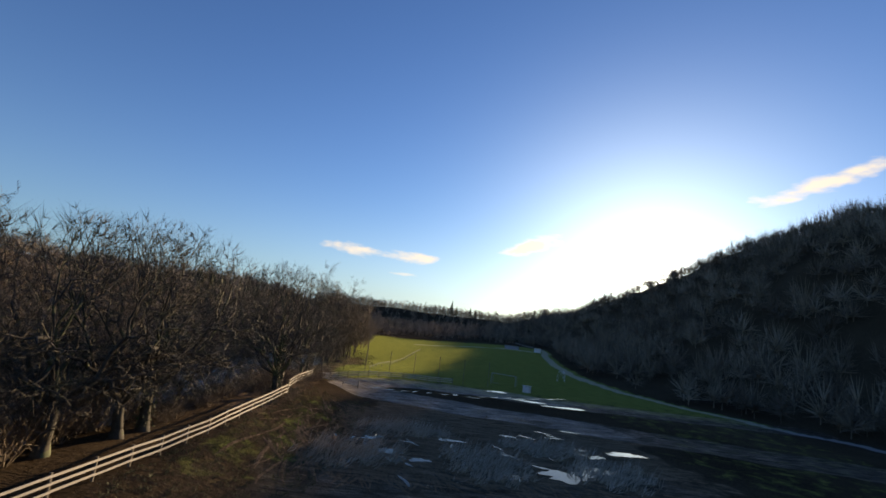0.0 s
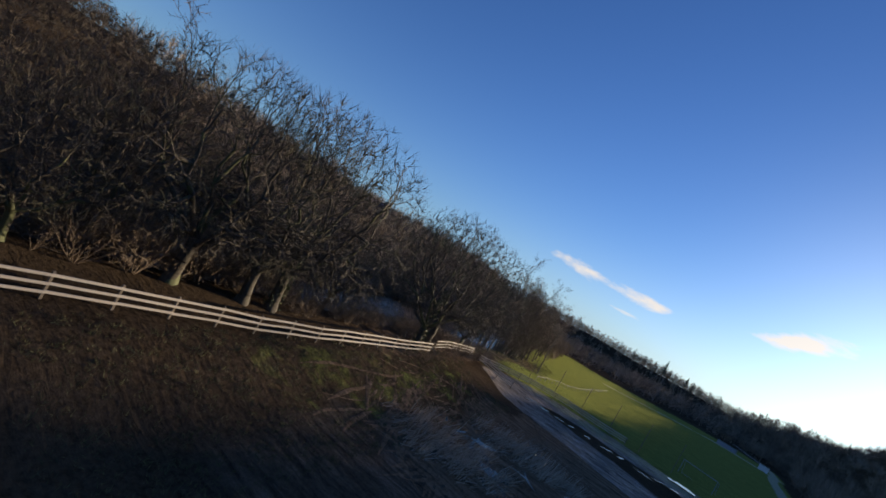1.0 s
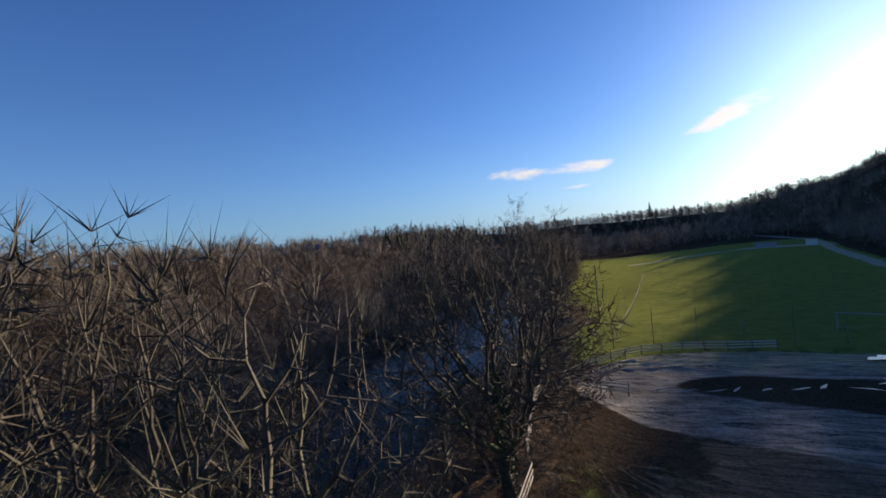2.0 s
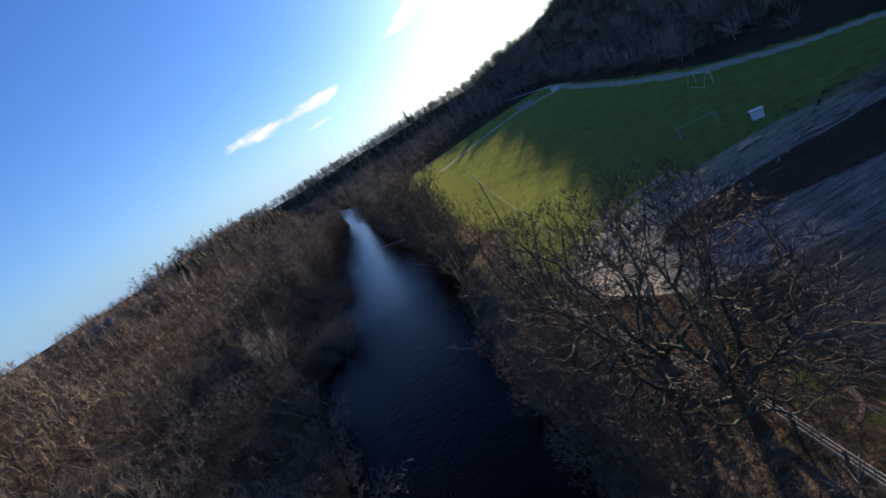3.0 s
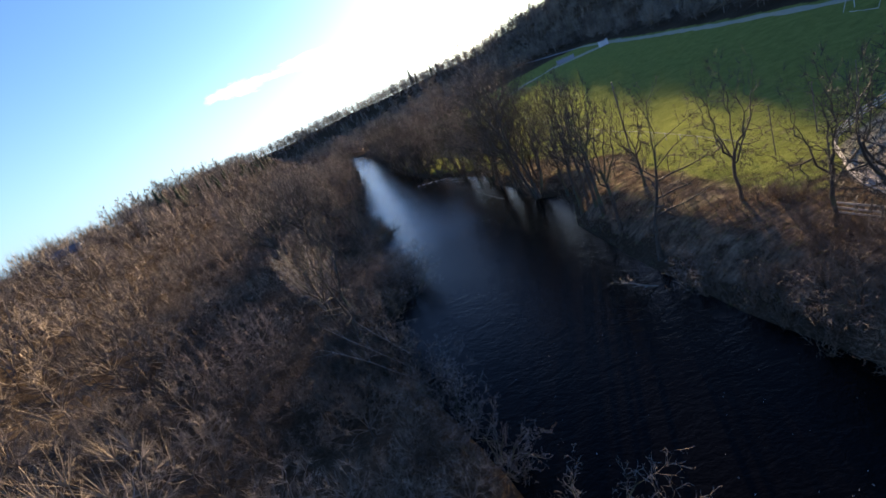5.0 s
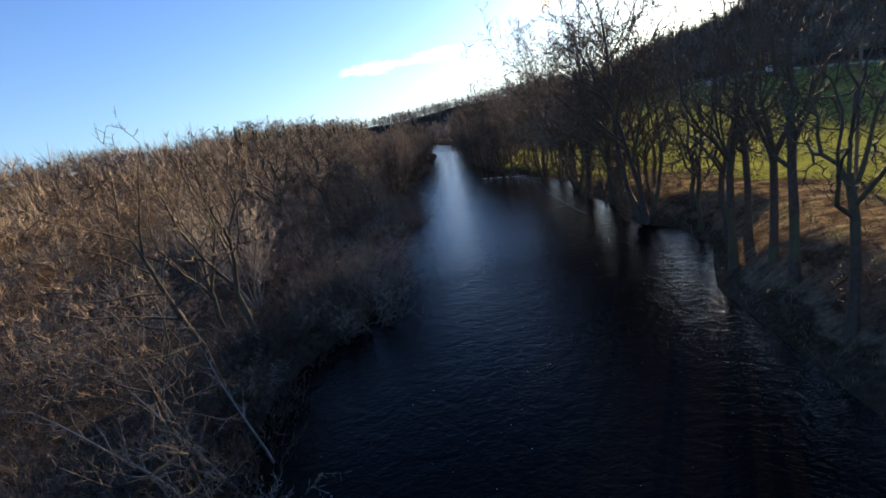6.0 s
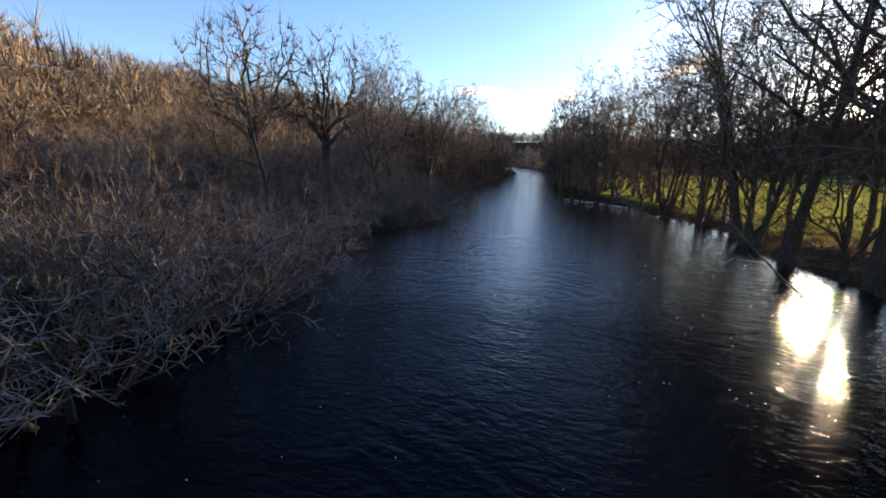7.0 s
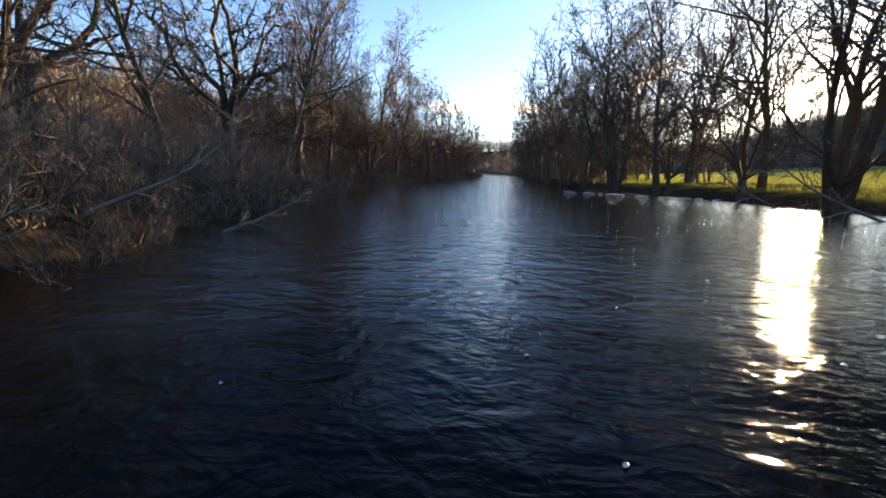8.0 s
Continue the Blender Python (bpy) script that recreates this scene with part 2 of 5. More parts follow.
def water_material(name, deep, wave, strength, still=False):
    m, n, l, b = material(name)
    geo = n.new("ShaderNodeNewGeometry").outputs["Position"]
    turn = n.new("ShaderNodeMapping")
    turn.inputs["Scale"].default_value = (0.85, 1.35, 1.0)
    turn.inputs["Rotation"].default_value = (0, 0, radians(12))
    l.new(geo, turn.inputs[0])
    big = noise_node(n, l, turn.outputs[0], 0.42 * wave, 3, 0.5, 1.2)
    chop = noise_node(n, l, turn.outputs[0], 1.5 * wave, 2, 0.5, 1.0)
    small = noise_node(n, l, turn.outputs[0], 3.0 * wave, 4, 0.55, 0.8)
    b.inputs["Base Color"].default_value = (*deep, 1)
    b.inputs["Roughness"].default_value = 0.02
    b.inputs["IOR"].default_value = 1.35
    slant = n.new("ShaderNodeLayerWeight")
    slant.inputs["Blend"].default_value = 0.5
    gloss = n.new("ShaderNodeMapRange")
    l.new(slant.outputs["Facing"], gloss.inputs["Value"])
    gloss.inputs["From Min"].default_value, gloss.inputs["From Max"].default_value = 0.66, 0.87
    gloss.inputs["To Min"].default_value, gloss.inputs["To Max"].default_value = 0.1, 1.0
    l.new(gloss.outputs[0], b.inputs["Specular IOR Level"])
    if not still:
        bumped(n, l, b, calc(n, l, "ADD", calc(n, l, "ADD", big, calc(n, l, "MULTIPLY", chop, 0.5)), calc(n, l, "MULTIPLY", small, 0.36)), strength, 0.4)
    else:
        bumped(n, l, b, small, 0.15, 0.02)
    return m


WATER = water_material("river_water", (0.0016, 0.0014, 0.0012), 1.4, 0.19)
PUDDLE = water_material("puddle_water", (0.03, 0.025, 0.02), 1.0, 0.2, still=True)


def timber(name, dark, light):
    m, n, l, b = material(name)
    t = n.new("ShaderNodeTexCoord").outputs["Object"]
    info = n.new("ShaderNodeObjectInfo").outputs["Random"]
    s = n.new("ShaderNodeMapping")
    s.inputs["Scale"].default_value = (1.2, 26, 26)
    l.new(t, s.inputs[0])
    grain = noise_node(n, l, s.outputs[0], 1.0, 5, 0.6)
    stain = noise_node(n, l, t, 1.3, 3, 0.6)
    c = ramp(n, l, calc(n, l, "ADD", calc(n, l, "MULTIPLY", grain, 0.6), calc(n, l, "MULTIPLY", stain, 0.4)), [(0.3, dark), (0.7, light)])
    c = mix(n, l, calc(n, l, "MULTIPLY", info, 0.35), c, dark)
    l.new(c, b.inputs["Base Color"])
    b.inputs["Roughness"].default_value = 0.8
    bumped(n, l, b, grain, 0.35, 0.006)
    return m


RAIL = timber("weathered_rail", (0.36, 0.31, 0.25), (0.62, 0.57, 0.49))
POST = timber("dark_post", (0.10, 0.08, 0.06), (0.24, 0.2, 0.15))


def paint(name, colour, rough=0.5, metal=0.0):
    m, n, l, b = material(name)
    geo = n.new("ShaderNodeNewGeometry").outputs["Position"]
    dirt = noise_node(n, l, geo, 1.6, 5, 0.65)
    l.new(mix(n, l, calc(n, l, "MULTIPLY", dirt, 0.5), colour, tuple(0.45 * v for v in colour)), b.inputs["Base Color"])
    b.inputs["Roughness"].default_value, b.inputs["Metallic"].default_value = rough, metal
    bumped(n, l, b, dirt, 0.1, 0.01)
    return m


WHITE = paint("white_paint", (0.68, 0.68, 0.66))
GREY = paint("grey_sheet", (0.3, 0.31, 0.32), 0.75)
DARK = paint("dark_opening", (0.03, 0.03, 0.035))
RENDERED = paint("rendered_wall", (0.3, 0.275, 0.25), 0.8)
SLATE = paint("slate", (0.12, 0.115, 0.12), 0.6)
STONE = paint("pale_stone", (0.4, 0.37, 0.33), 0.8)

# ---------------------------------------------------------------- lie of the land
WATER_Z = -3.3
# foot of the steep hill beyond the lane
FOOT_Y = [-300, 40, 80, 101, 116, 132, 146, 176, 230, 264, 300, 400, 500, 700]
FOOT_X = [125, 104, 84, 66, 57, 53, 52.5, 56, 66, 75, 82, 80, 65, 40]
Y_L = [-400, 0, 40, 70, 86, 96, 105, 112, 121, 130, 136, 142, 146, 151, 158, 166, 185, 220, 270, 330, 420, 600]
X_L = [-70, -44, -43, -46.5, -51, -54.5, -56.5, -53.5, -53, -54, -55.3, -53.2, -51.8, -53.6, -55.5, -58, -59.5, -58.5, -60, -70, -105, -190]
Y_R = [-400, 0, 30, 45, 66, 83, 95, 109, 116, 122, 125, 134, 143, 153, 163, 183, 205, 240, 272, 330, 420, 600]
X_R = [-60, -32, -29, -27.2, -26.6, -29.6, -30, -29.6, -26.6, -26.8, -29.2, -28.8, -31, -30, -34, -41, -45.5, -48.5, -51, -60, -94, -176]


def smooth(t):
    t = np.clip(t, 0, 1)
    return t * t * (3 - 2 * t)


def waves(x, y, size, seed):
    """Cheap rolling relief, about -1 to 1."""
    k = 6.283 / size
    return (np.sin(k * x + seed) * np.cos(0.83 * k * y + 1.7 * seed) + 0.5 * np.sin(2.1 * k * (x + 0.6 * y) + seed * 3.1) + 0.35 * np.cos(3.7 * k * (y - 0.4 * x) + seed)) / 1.6


def ground_z(x, y):
    x, y = np.asarray(x, float), np.asarray(y, float)
    left, right = np.interp(y, Y_L, X_L), np.interp(y, Y_R, X_R)
    away = smooth((y - 100) / 55)
    field = away * (-2.55 + 3.8 * smooth((x + 26) / 92)) + 0.12 * waves(x, y, 23, 1.0)
    # low embankment under the fence and its path
    field = field + 1.5 * smooth((-10 - x) / 6.5) * smooth((y + 5) / 20) * smooth((86 - y) / 24)
    foot = np.interp(y, FOOT_Y, FOOT_X)
    depth = np.interp(y, [-300, 60, 130, 210, 270, 366, 590, 900], [100, 110, 140, 146, 120, 72, 80, 200])
    crest = np.interp(y, [-300, 60, 150, 210, 270, 320, 366, 450, 590, 900, 1500], [60, 64, 76, 84, 76, 60, 44, 31, 26, 22, 40])
    hill_r = crest * smooth((x - foot) / depth) + 0.06 * np.maximum(x - foot - depth, 0)
    hill_r = hill_r + 1.6 * waves(x, y, 61, 2.0) * smooth((x - foot) / 30)
    z_right = field + hill_r
    wide = np.interp(y, [66, 84, 118, 215, 240], [5.0, 10.0, 9.0, 9.0, 5.0])
    z_right = -4.4 + (z_right + 4.4) * smooth((x - right + 1.5 + np.interp(y, [118, 150], [0.27, 0.55]) * (wide - 5.0)) / wide)
    foot_l = np.interp(y, [-300, 50, 150, 300, 500, 800], [-85, -82, -92, -100, -110, -80])
    crest_l = np.interp(y, [-300, 40, 200, 460, 590, 800], [24, 22, 20, 27, 21, 20])
    hill_l = crest_l * smooth((foot_l - x) / 75) - 0.13 * np.maximum(foot_l - 85 - x, 0) * (x > -420) - 0.13 * np.maximum(foot_l + 335, 0) * (x <= -420) + 1.2 * waves(x, y, 47, 4.0) * smooth((foot_l - x) / 25)
    flat_l = -2.3 + 0.9 * smooth((left - x) / 30) + 0.25 * waves(x, y, 14, 5.0)
    z_left = -4.4 + (flat_l + hill_l + 4.4) * smooth((left - x + 1.5) / 4.5)
    z = np.where(x > (left + right) / 2, z_right, z_left)
    far = smooth((y - 590) / 45)
    return z * (1 - far) + far * (np.interp(y, [530, 640, 730, 950], [13, 21, 21, 8]) + 2.5 * waves(x, y, 210, 2.2))


def land(x, y):
    return float(ground_z(x, y))


def near_line(x, y, line):
    """The distance of points from a polyline."""
    best = np.full(np.shape(x), 1e9)
    for (ax, ay), (bx, by) in zip(line, line[1:]):
        t = np.clip(((x - ax) * (bx - ax) + (y - ay) * (by - ay)) / ((bx - ax) ** 2 + (by - ay) ** 2), 0, 1)
        best = np.minimum(best, np.hypot(x - ax - t * (bx - ax), y - ay - t * (by - ay)))
    return best


TRACK = [(75, 88), (31, 87), (14, 89), (0, 90), (-7, 88), (-11, 84), (-11.5, 79), (-7, 75), (6, 71), (30, 66), (70, 58)]
LANE = [(112, -40), (98, 40), (78, 80), (60, 101), (51, 116), (47, 132), (46.5, 146), (50, 176), (60, 230), (69, 264), (76, 300), (74, 380)]
BRANCH = [(-6, 252), (9, 259), (24, 265), (36, 268), (46, 269), (56, 263), (66, 257)]
CAR_PARK = [(45, 269), (56, 262), (66, 256)]
BANK_PATH = [(-27, -60), (-23.6, 5), (-20.4, 30), (-19.6, 44), (-19.9, 62), (-22, 80), (-23.4, 95), (-23, 118)]


def fill(mesh, verts, faces, smooth_faces=True):
    """Fill a mesh from arrays: faces all have the same number of corners."""
    verts, faces = np.asarray(verts, np.float32), np.asarray(faces, np.int32)
    n, k = faces.shape
    mesh.vertices.add(len(verts))
    mesh.vertices.foreach_set("co", verts.ravel())
    mesh.loops.add(n * k)
    mesh.loops.foreach_set("vertex_index", faces.ravel())
    mesh.polygons.add(n)
    mesh.polygons.foreach_set("loop_start", np.arange(0, n * k, k, dtype=np.int32))
    mesh.polygons.foreach_set("use_smooth", np.full(n, smooth_faces, dtype=bool))
    mesh.update(calc_edges=True)
    return mesh


def steps(*runs):
    """Grid lines: runs of (from, to, spacing)."""
    out = []
    for a, b, d in runs:
        out += list(np.arange(a, b, d))
    return np.array(out + [runs[-1][1]])


def build_ground():
    gx = steps((-2400, -600, 150), (-600, -200, 25), (-200, -90, 5), (-90, -62, 2), (-62, -20, 0.8), (-20, 40, 1.0), (40, 110, 1.4), (110, 130, 3), (130, 300, 8), (300, 700, 40), (700, 2400, 170))
    gy = steps((-900, -100, 80), (-100, -10, 9), (-10, 200, 1.0), (200, 265, 1.6), (265, 320, 3), (320, 640, 10), (640, 1400, 50), (1400, 3400, 200))
    x, y = np.meshgrid(gx, gy)
    z = ground_z(x, y)
    left, right = np.interp(y, Y_L, X_L), np.interp(y, Y_R, X_R)
    d_track = near_line(x, y, TRACK)
    d_lane = near_line(x, y, LANE)
    d_path = near_line(x, y, BANK_PATH)
    # ruts and churned ground on the track
    churn = smooth((5.5 - d_track) / 2)
    z = z + churn * (-0.18 + 0.10 * np.sin(d_track * 3.4) + 0.06 * waves(x, y, 2.7, 3.0))
    z = z - 0.12 * smooth((2.2 - d_path) / 1.2)
    mesh = bpy.data.meshes.new("ground")
    nx, ny = len(gx), len(gy)
    idx = np.arange(nx * ny).reshape(ny, nx)
    quads = np.stack([idx[:-1, :-1], idx[:-1, 1:], idx[1:, 1:], idx[1:, :-1]], -1).reshape(-1, 4)
    fill(mesh, np.stack([x, y, z], -1).reshape(-1, 3), quads)
    foot = np.interp(y, FOOT_Y, FOOT_X) - 2
    xw, yw = x + 3.0 * waves(x, y, 19, 0.4), y + 3.0 * waves(x, y, 16, 2.9)
    pitch = smooth((x - right - 7) / 6) * smooth((foot + 2 - x) / 6) * smooth((y - 93) / 5) * smooth((330 - y) / 40)
    verge = smooth((y - 22) / 14) * smooth((x + 17.8) / 2) * smooth((-8 - xw) / 4) * smooth((66 - yw) / 6)
    side = smooth((xw - 26) / 10) * smooth((70 - x) / 5) * smooth((96 - yw) / 8)
    back = smooth((22 - yw) / 12) * smooth((x - right - 4) / 4) * smooth((foot + 3 - x) / 6)
    grass = np.clip(np.maximum.reduce([pitch, 0.44 * verge, 0.38 * side, 0.5 * back, 0.62 * smooth((x - right - 0.5) / 4) * smooth((y - 80) / 12) * smooth((300 - y) / 40) * (x < foot)]), 0, 1)
    bank = smooth((x - right - 0.3) / 2) * smooth((right + 14 - x) / 4) * smooth((y - 40) / 10) * smooth((160 - y) / 20) * 0.53
    grass = grass * (1 - 0.7 * bank)
    mud = smooth((6.0 - d_track) / 2.5)
    track = mud * smooth((36 - xw) / 16)
    mud = np.maximum(mud, 0.6 * smooth((xw + 15) / 6) * smooth((34 - xw) / 8) * smooth((yw - 14) / 12) * smooth((52 - yw) / 8))
    straw = smooth((xw + 12) / 6) * smooth((34 - xw) / 8) * smooth((yw - 38) / 10) * smooth((73 - yw) / 6) * 0.72
    straw = np.maximum(straw, bank)
    gravel = np.maximum.reduce([smooth((2.3 - d_lane) / 1.2), 0.8 * smooth((3.4 - near_line(x, y, BRANCH)) / 1.6), smooth((5.5 - near_line(x, y, CAR_PARK)) / 1.6)])
    for name, values in (("grass", grass), ("mud", mud), ("track", track), ("straw", straw), ("gravel", gravel)):
        mesh.attributes.new(name, "FLOAT", "POINT").data.foreach_set("value", np.asarray(values, np.float32).ravel())
    mesh.materials.append(GROUND)
    return tagged(new("ground", mesh), "valley floor of grass, mud and leaf litter between hills", "ground", kind="structure")


build_ground()


def build_river():
    ys = steps((-390, 0, 15), (0, 300, 3), (300, 590, 10))
    cols = 12
    a, b = np.interp(ys, Y_L, X_L) - 3.2, np.interp(ys, Y_R, X_R) + 3.0
    t = np.linspace(0, 1, cols)
    x = a[:, None] * (1 - t) + b[:, None] * t
    y = np.repeat(ys[:, None], cols, 1)
    idx = np.arange(x.size).reshape(x.shape)
    quads = np.stack([idx[:-1, :-1], idx[:-1, 1:], idx[1:, 1:], idx[1:, :-1]], -1).reshape(-1, 4)
    mesh = fill(bpy.data.meshes.new("river"), np.stack([x, y, np.full_like(x, WATER_Z)], -1).reshape(-1, 3), quads)
    mesh.materials.append(WATER)
    return tagged(new("water", mesh), "dark rippled river reflecting sky between wooded banks", "river", kind="structure")


build_river()

# ---------------------------------------------------------------- bare trees
Limb = namedtuple("Limb", "pos way length radius level")


def grow(rng, height, radius, counts, spread=50, lift=0.1, wobble=0.16, start=0.28, lean=(0, 0), ratios=(0.8, 0.5, 0.5, 0.5), thin=0.015, pieces=(6, 4, 3, 2, 1), dome=None):
    """The pieces of a bare tree, as rows of p0, p1, r0, r1, level, last. counts: side shoots at each level; ratios: their length to the parent's."""
    rows = []

    def room(p, d):
        """How far a shoot may run before it leaves the rounded outline of the crown."""
        top, reach = dome
        k = Vector((1 / reach, 1 / reach, 1 / (top * 0.52)))
        q = (p - Vector((0, 0, top * 0.48))) * k
        e = d * k
        a, b, c = e.dot(e), q.dot(e), q.dot(q) - 1
        return 0.0 if c > -0.02 else (-b + math.sqrt(b * b - a * c)) / a

    first = Vector((lean[0], lean[1], 1)).normalized()
    todo = [Limb(Vector((0, 0, 0)), first, height, radius, 0)]
    while todo:
        b = todo.pop()
        n = pieces[min(b.level, len(pieces) - 1)]
        p, d = b.pos.copy(), b.way.copy()
        tips, step = [], b.length / n
        for i in range(n):
            d = (d + Vector((rng.gauss(0, 1), rng.gauss(0, 1), rng.gauss(0, 1))) * wobble * (0.5 if b.level == 0 else 1.0) + Vector((0, 0, lift * (0.3 if b.level == 0 else 1.0)))).normalized()
            q = p + d * step
            f0, f1 = 1 - 0.75 * i / n, 1 - 0.75 * (i + 1) / n
            rows.append((*p, *q, max(b.radius * f0, thin * (0.75 if b.level > 3 else 1)), max(b.radius * f1, thin * 0.6), b.level, float(i == n - 1)))
            tips.append((p.copy(), q.copy(), d.copy(), b.radius * f1))
            p = q
        if b.level >= len(counts):
            continue
        for k in range(counts[b.level]):
            lo = start if b.level == 0 else 0.15
            at = min(lo + (1 - lo) * (k + rng.random()) / counts[b.level], 0.999)
            a, q, d2, r = tips[int(at * n)]
            side = d2.orthogonal().normalized()
            side.rotate(Matrix.Rotation(rng.uniform(0, 6.283), 3, d2))
            ang = radians(spread * rng.uniform(0.6, 1.3)) * (1.1 - 0.55 * at if b.level == 0 else 1.0)
            way = (d2 * math.cos(ang) + side * math.sin(ang)).normalized()
            long = b.length * ratios[min(b.level, len(ratios) - 1)] * rng.uniform(0.65, 1.2) * (1.0 if b.level == 0 else 1.15 - 0.5 * at)
            foot = a.lerp(q, at * n - int(at * n))
            if dome and foot.z > 0.12 * dome[0]:
                free = room(foot, way) * rng.uniform(0.8, 1.08)
                if free < 0.3:
                    continue
                long = min(long, free)
            todo.append(Limb(foot, way, long, min(r * 0.75, b.radius * 0.55), b.level + 1))
    return np.array(rows)


def tubes(rows, sides=3, slim=False):
    """Vertices and triangles of tapered tubes, one for each row; the outermost pieces of a shoot run to a point, slim ones with a single face."""
    p0, p1, r0, r1 = rows[:, 0:3], rows[:, 3:6], rows[:, 6], rows[:, 7]
    d = p1 - p0
    d = d / np.maximum(np.linalg.norm(d, axis=1, keepdims=True), 1e-9)
    ref = np.where(np.abs(d[:, 2:3]) > 0.8, np.array([[1.0, 0, 0]]), np.array([[0, 0, 1.0]]))
    u = np.cross(d, ref)
    u = u / np.linalg.norm(u, axis=1, keepdims=True)
    v = np.cross(d, u)
    ang = np.arange(sides) * 6.28318 / sides
    ring = u[:, None] * np.cos(ang)[None, :, None] + v[:, None] * np.sin(ang)[None, :, None]
    k = np.arange(sides)
    j = (k + 1) % sides
    verts, faces, base = [], [], 0
    last = rows[:, 9] > 0.5
    if (~last).any():
        body = np.concatenate([p0[:, None] + ring * r0[:, None, None], p1[:, None] + ring * r1[:, None, None]], 1)[~last]
        tri = np.concatenate([np.stack([k, j, j + sides], -1), np.stack([k, j + sides, k + sides], -1)])
        faces.append((tri[None] + (np.arange(len(body)) * 2 * sides)[:, None, None]).reshape(-1, 3))
        verts.append(body.reshape(-1, 3))
        base = len(verts[0])
    if slim and last.any():
        turn = np.random.default_rng(5).uniform(0, 6.283, len(rows))[:, None]
        w = (u * np.cos(turn) + v * np.sin(turn)) * r0[:, None] * 1.25
        leaf = np.stack([p0 + w, p0 - w, p1], 1)[last]
        faces.append(base + np.arange(3 * len(leaf)).reshape(-1, 3))
        verts.append(leaf.reshape(-1, 3))
    elif last.any():
        spike = np.concatenate([p0[:, None] + ring * r0[:, None, None], p1[:, None]], 1)[last]
        tri = np.stack([k, j, np.full(sides, sides)], -1)
        faces.append(base + (tri[None] + (np.arange(len(spike)) * (sides + 1))[:, None, None]).reshape(-1, 3))
        verts.append(spike.reshape(-1, 3))
    return np.concatenate(verts), np.concatenate(faces)


def mesh_of(name, rows, sides, mat, slim=False):
    mesh = fill(bpy.data.meshes.new(name), *tubes(rows, sides, slim))
    mesh.materials.append(mat)
    return mesh


TREES = {}


def template(kind, seed, wood_mat=BARK, twig_mat=TWIG, stems=1, open_out=0.32, slim=False, **how):
    rng = random.Random(seed)
    parts = []
    for s in range(stems):
        own = dict(how)
        if stems > 1:
            a = 6.283 * s / stems + rng.uniform(-0.4, 0.4)
            own["lean"] = (open_out * math.cos(a) * rng.uniform(0.5, 1.3), open_out * math.sin(a) * rng.uniform(0.5, 1.3))
            own["height"] = how["height"] * rng.uniform(0.7, 1.05)
            own["radius"] = how["radius"] * rng.uniform(0.6, 1.0)
        rows = grow(rng, **own)
        if stems > 1:
            rows[:, [0, 3]] += 0.28 * math.cos(a)
            rows[:, [1, 4]] += 0.28 * math.sin(a)
        parts.append(rows)
    rows = np.concatenate(parts)
    foot = (rows[:, 2] < 0.05) & (rows[:, 8] == 0)
    rows[foot, 6] *= 1.5
    wood = rows[:, 8] <= 1
    TREES[kind] = (mesh_of(kind + "_wood", rows[wood], 6, wood_mat), mesh_of(kind + "_twigs", rows[~wood], 3, twig_mat, slim))


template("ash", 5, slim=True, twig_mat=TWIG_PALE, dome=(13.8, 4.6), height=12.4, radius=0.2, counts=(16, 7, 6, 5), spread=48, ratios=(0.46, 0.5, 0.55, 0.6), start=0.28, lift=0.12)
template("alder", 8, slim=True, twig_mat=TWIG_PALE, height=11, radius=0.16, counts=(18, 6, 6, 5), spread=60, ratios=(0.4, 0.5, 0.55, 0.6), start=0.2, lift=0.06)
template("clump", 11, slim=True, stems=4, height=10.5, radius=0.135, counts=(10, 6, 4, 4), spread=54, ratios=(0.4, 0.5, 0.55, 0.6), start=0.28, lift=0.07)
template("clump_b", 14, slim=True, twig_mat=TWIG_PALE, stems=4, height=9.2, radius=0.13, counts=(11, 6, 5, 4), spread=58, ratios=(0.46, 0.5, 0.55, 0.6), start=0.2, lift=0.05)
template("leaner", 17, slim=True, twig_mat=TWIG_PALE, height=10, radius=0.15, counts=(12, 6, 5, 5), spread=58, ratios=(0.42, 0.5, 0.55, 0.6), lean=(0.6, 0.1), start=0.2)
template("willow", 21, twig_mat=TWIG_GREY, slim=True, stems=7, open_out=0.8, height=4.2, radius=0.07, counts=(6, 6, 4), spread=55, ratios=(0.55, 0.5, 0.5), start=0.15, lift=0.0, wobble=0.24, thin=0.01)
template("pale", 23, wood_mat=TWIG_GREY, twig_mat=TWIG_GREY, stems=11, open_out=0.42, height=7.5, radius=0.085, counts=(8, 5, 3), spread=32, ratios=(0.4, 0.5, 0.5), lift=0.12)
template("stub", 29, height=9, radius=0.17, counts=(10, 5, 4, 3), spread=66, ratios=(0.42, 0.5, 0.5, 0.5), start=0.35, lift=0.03)


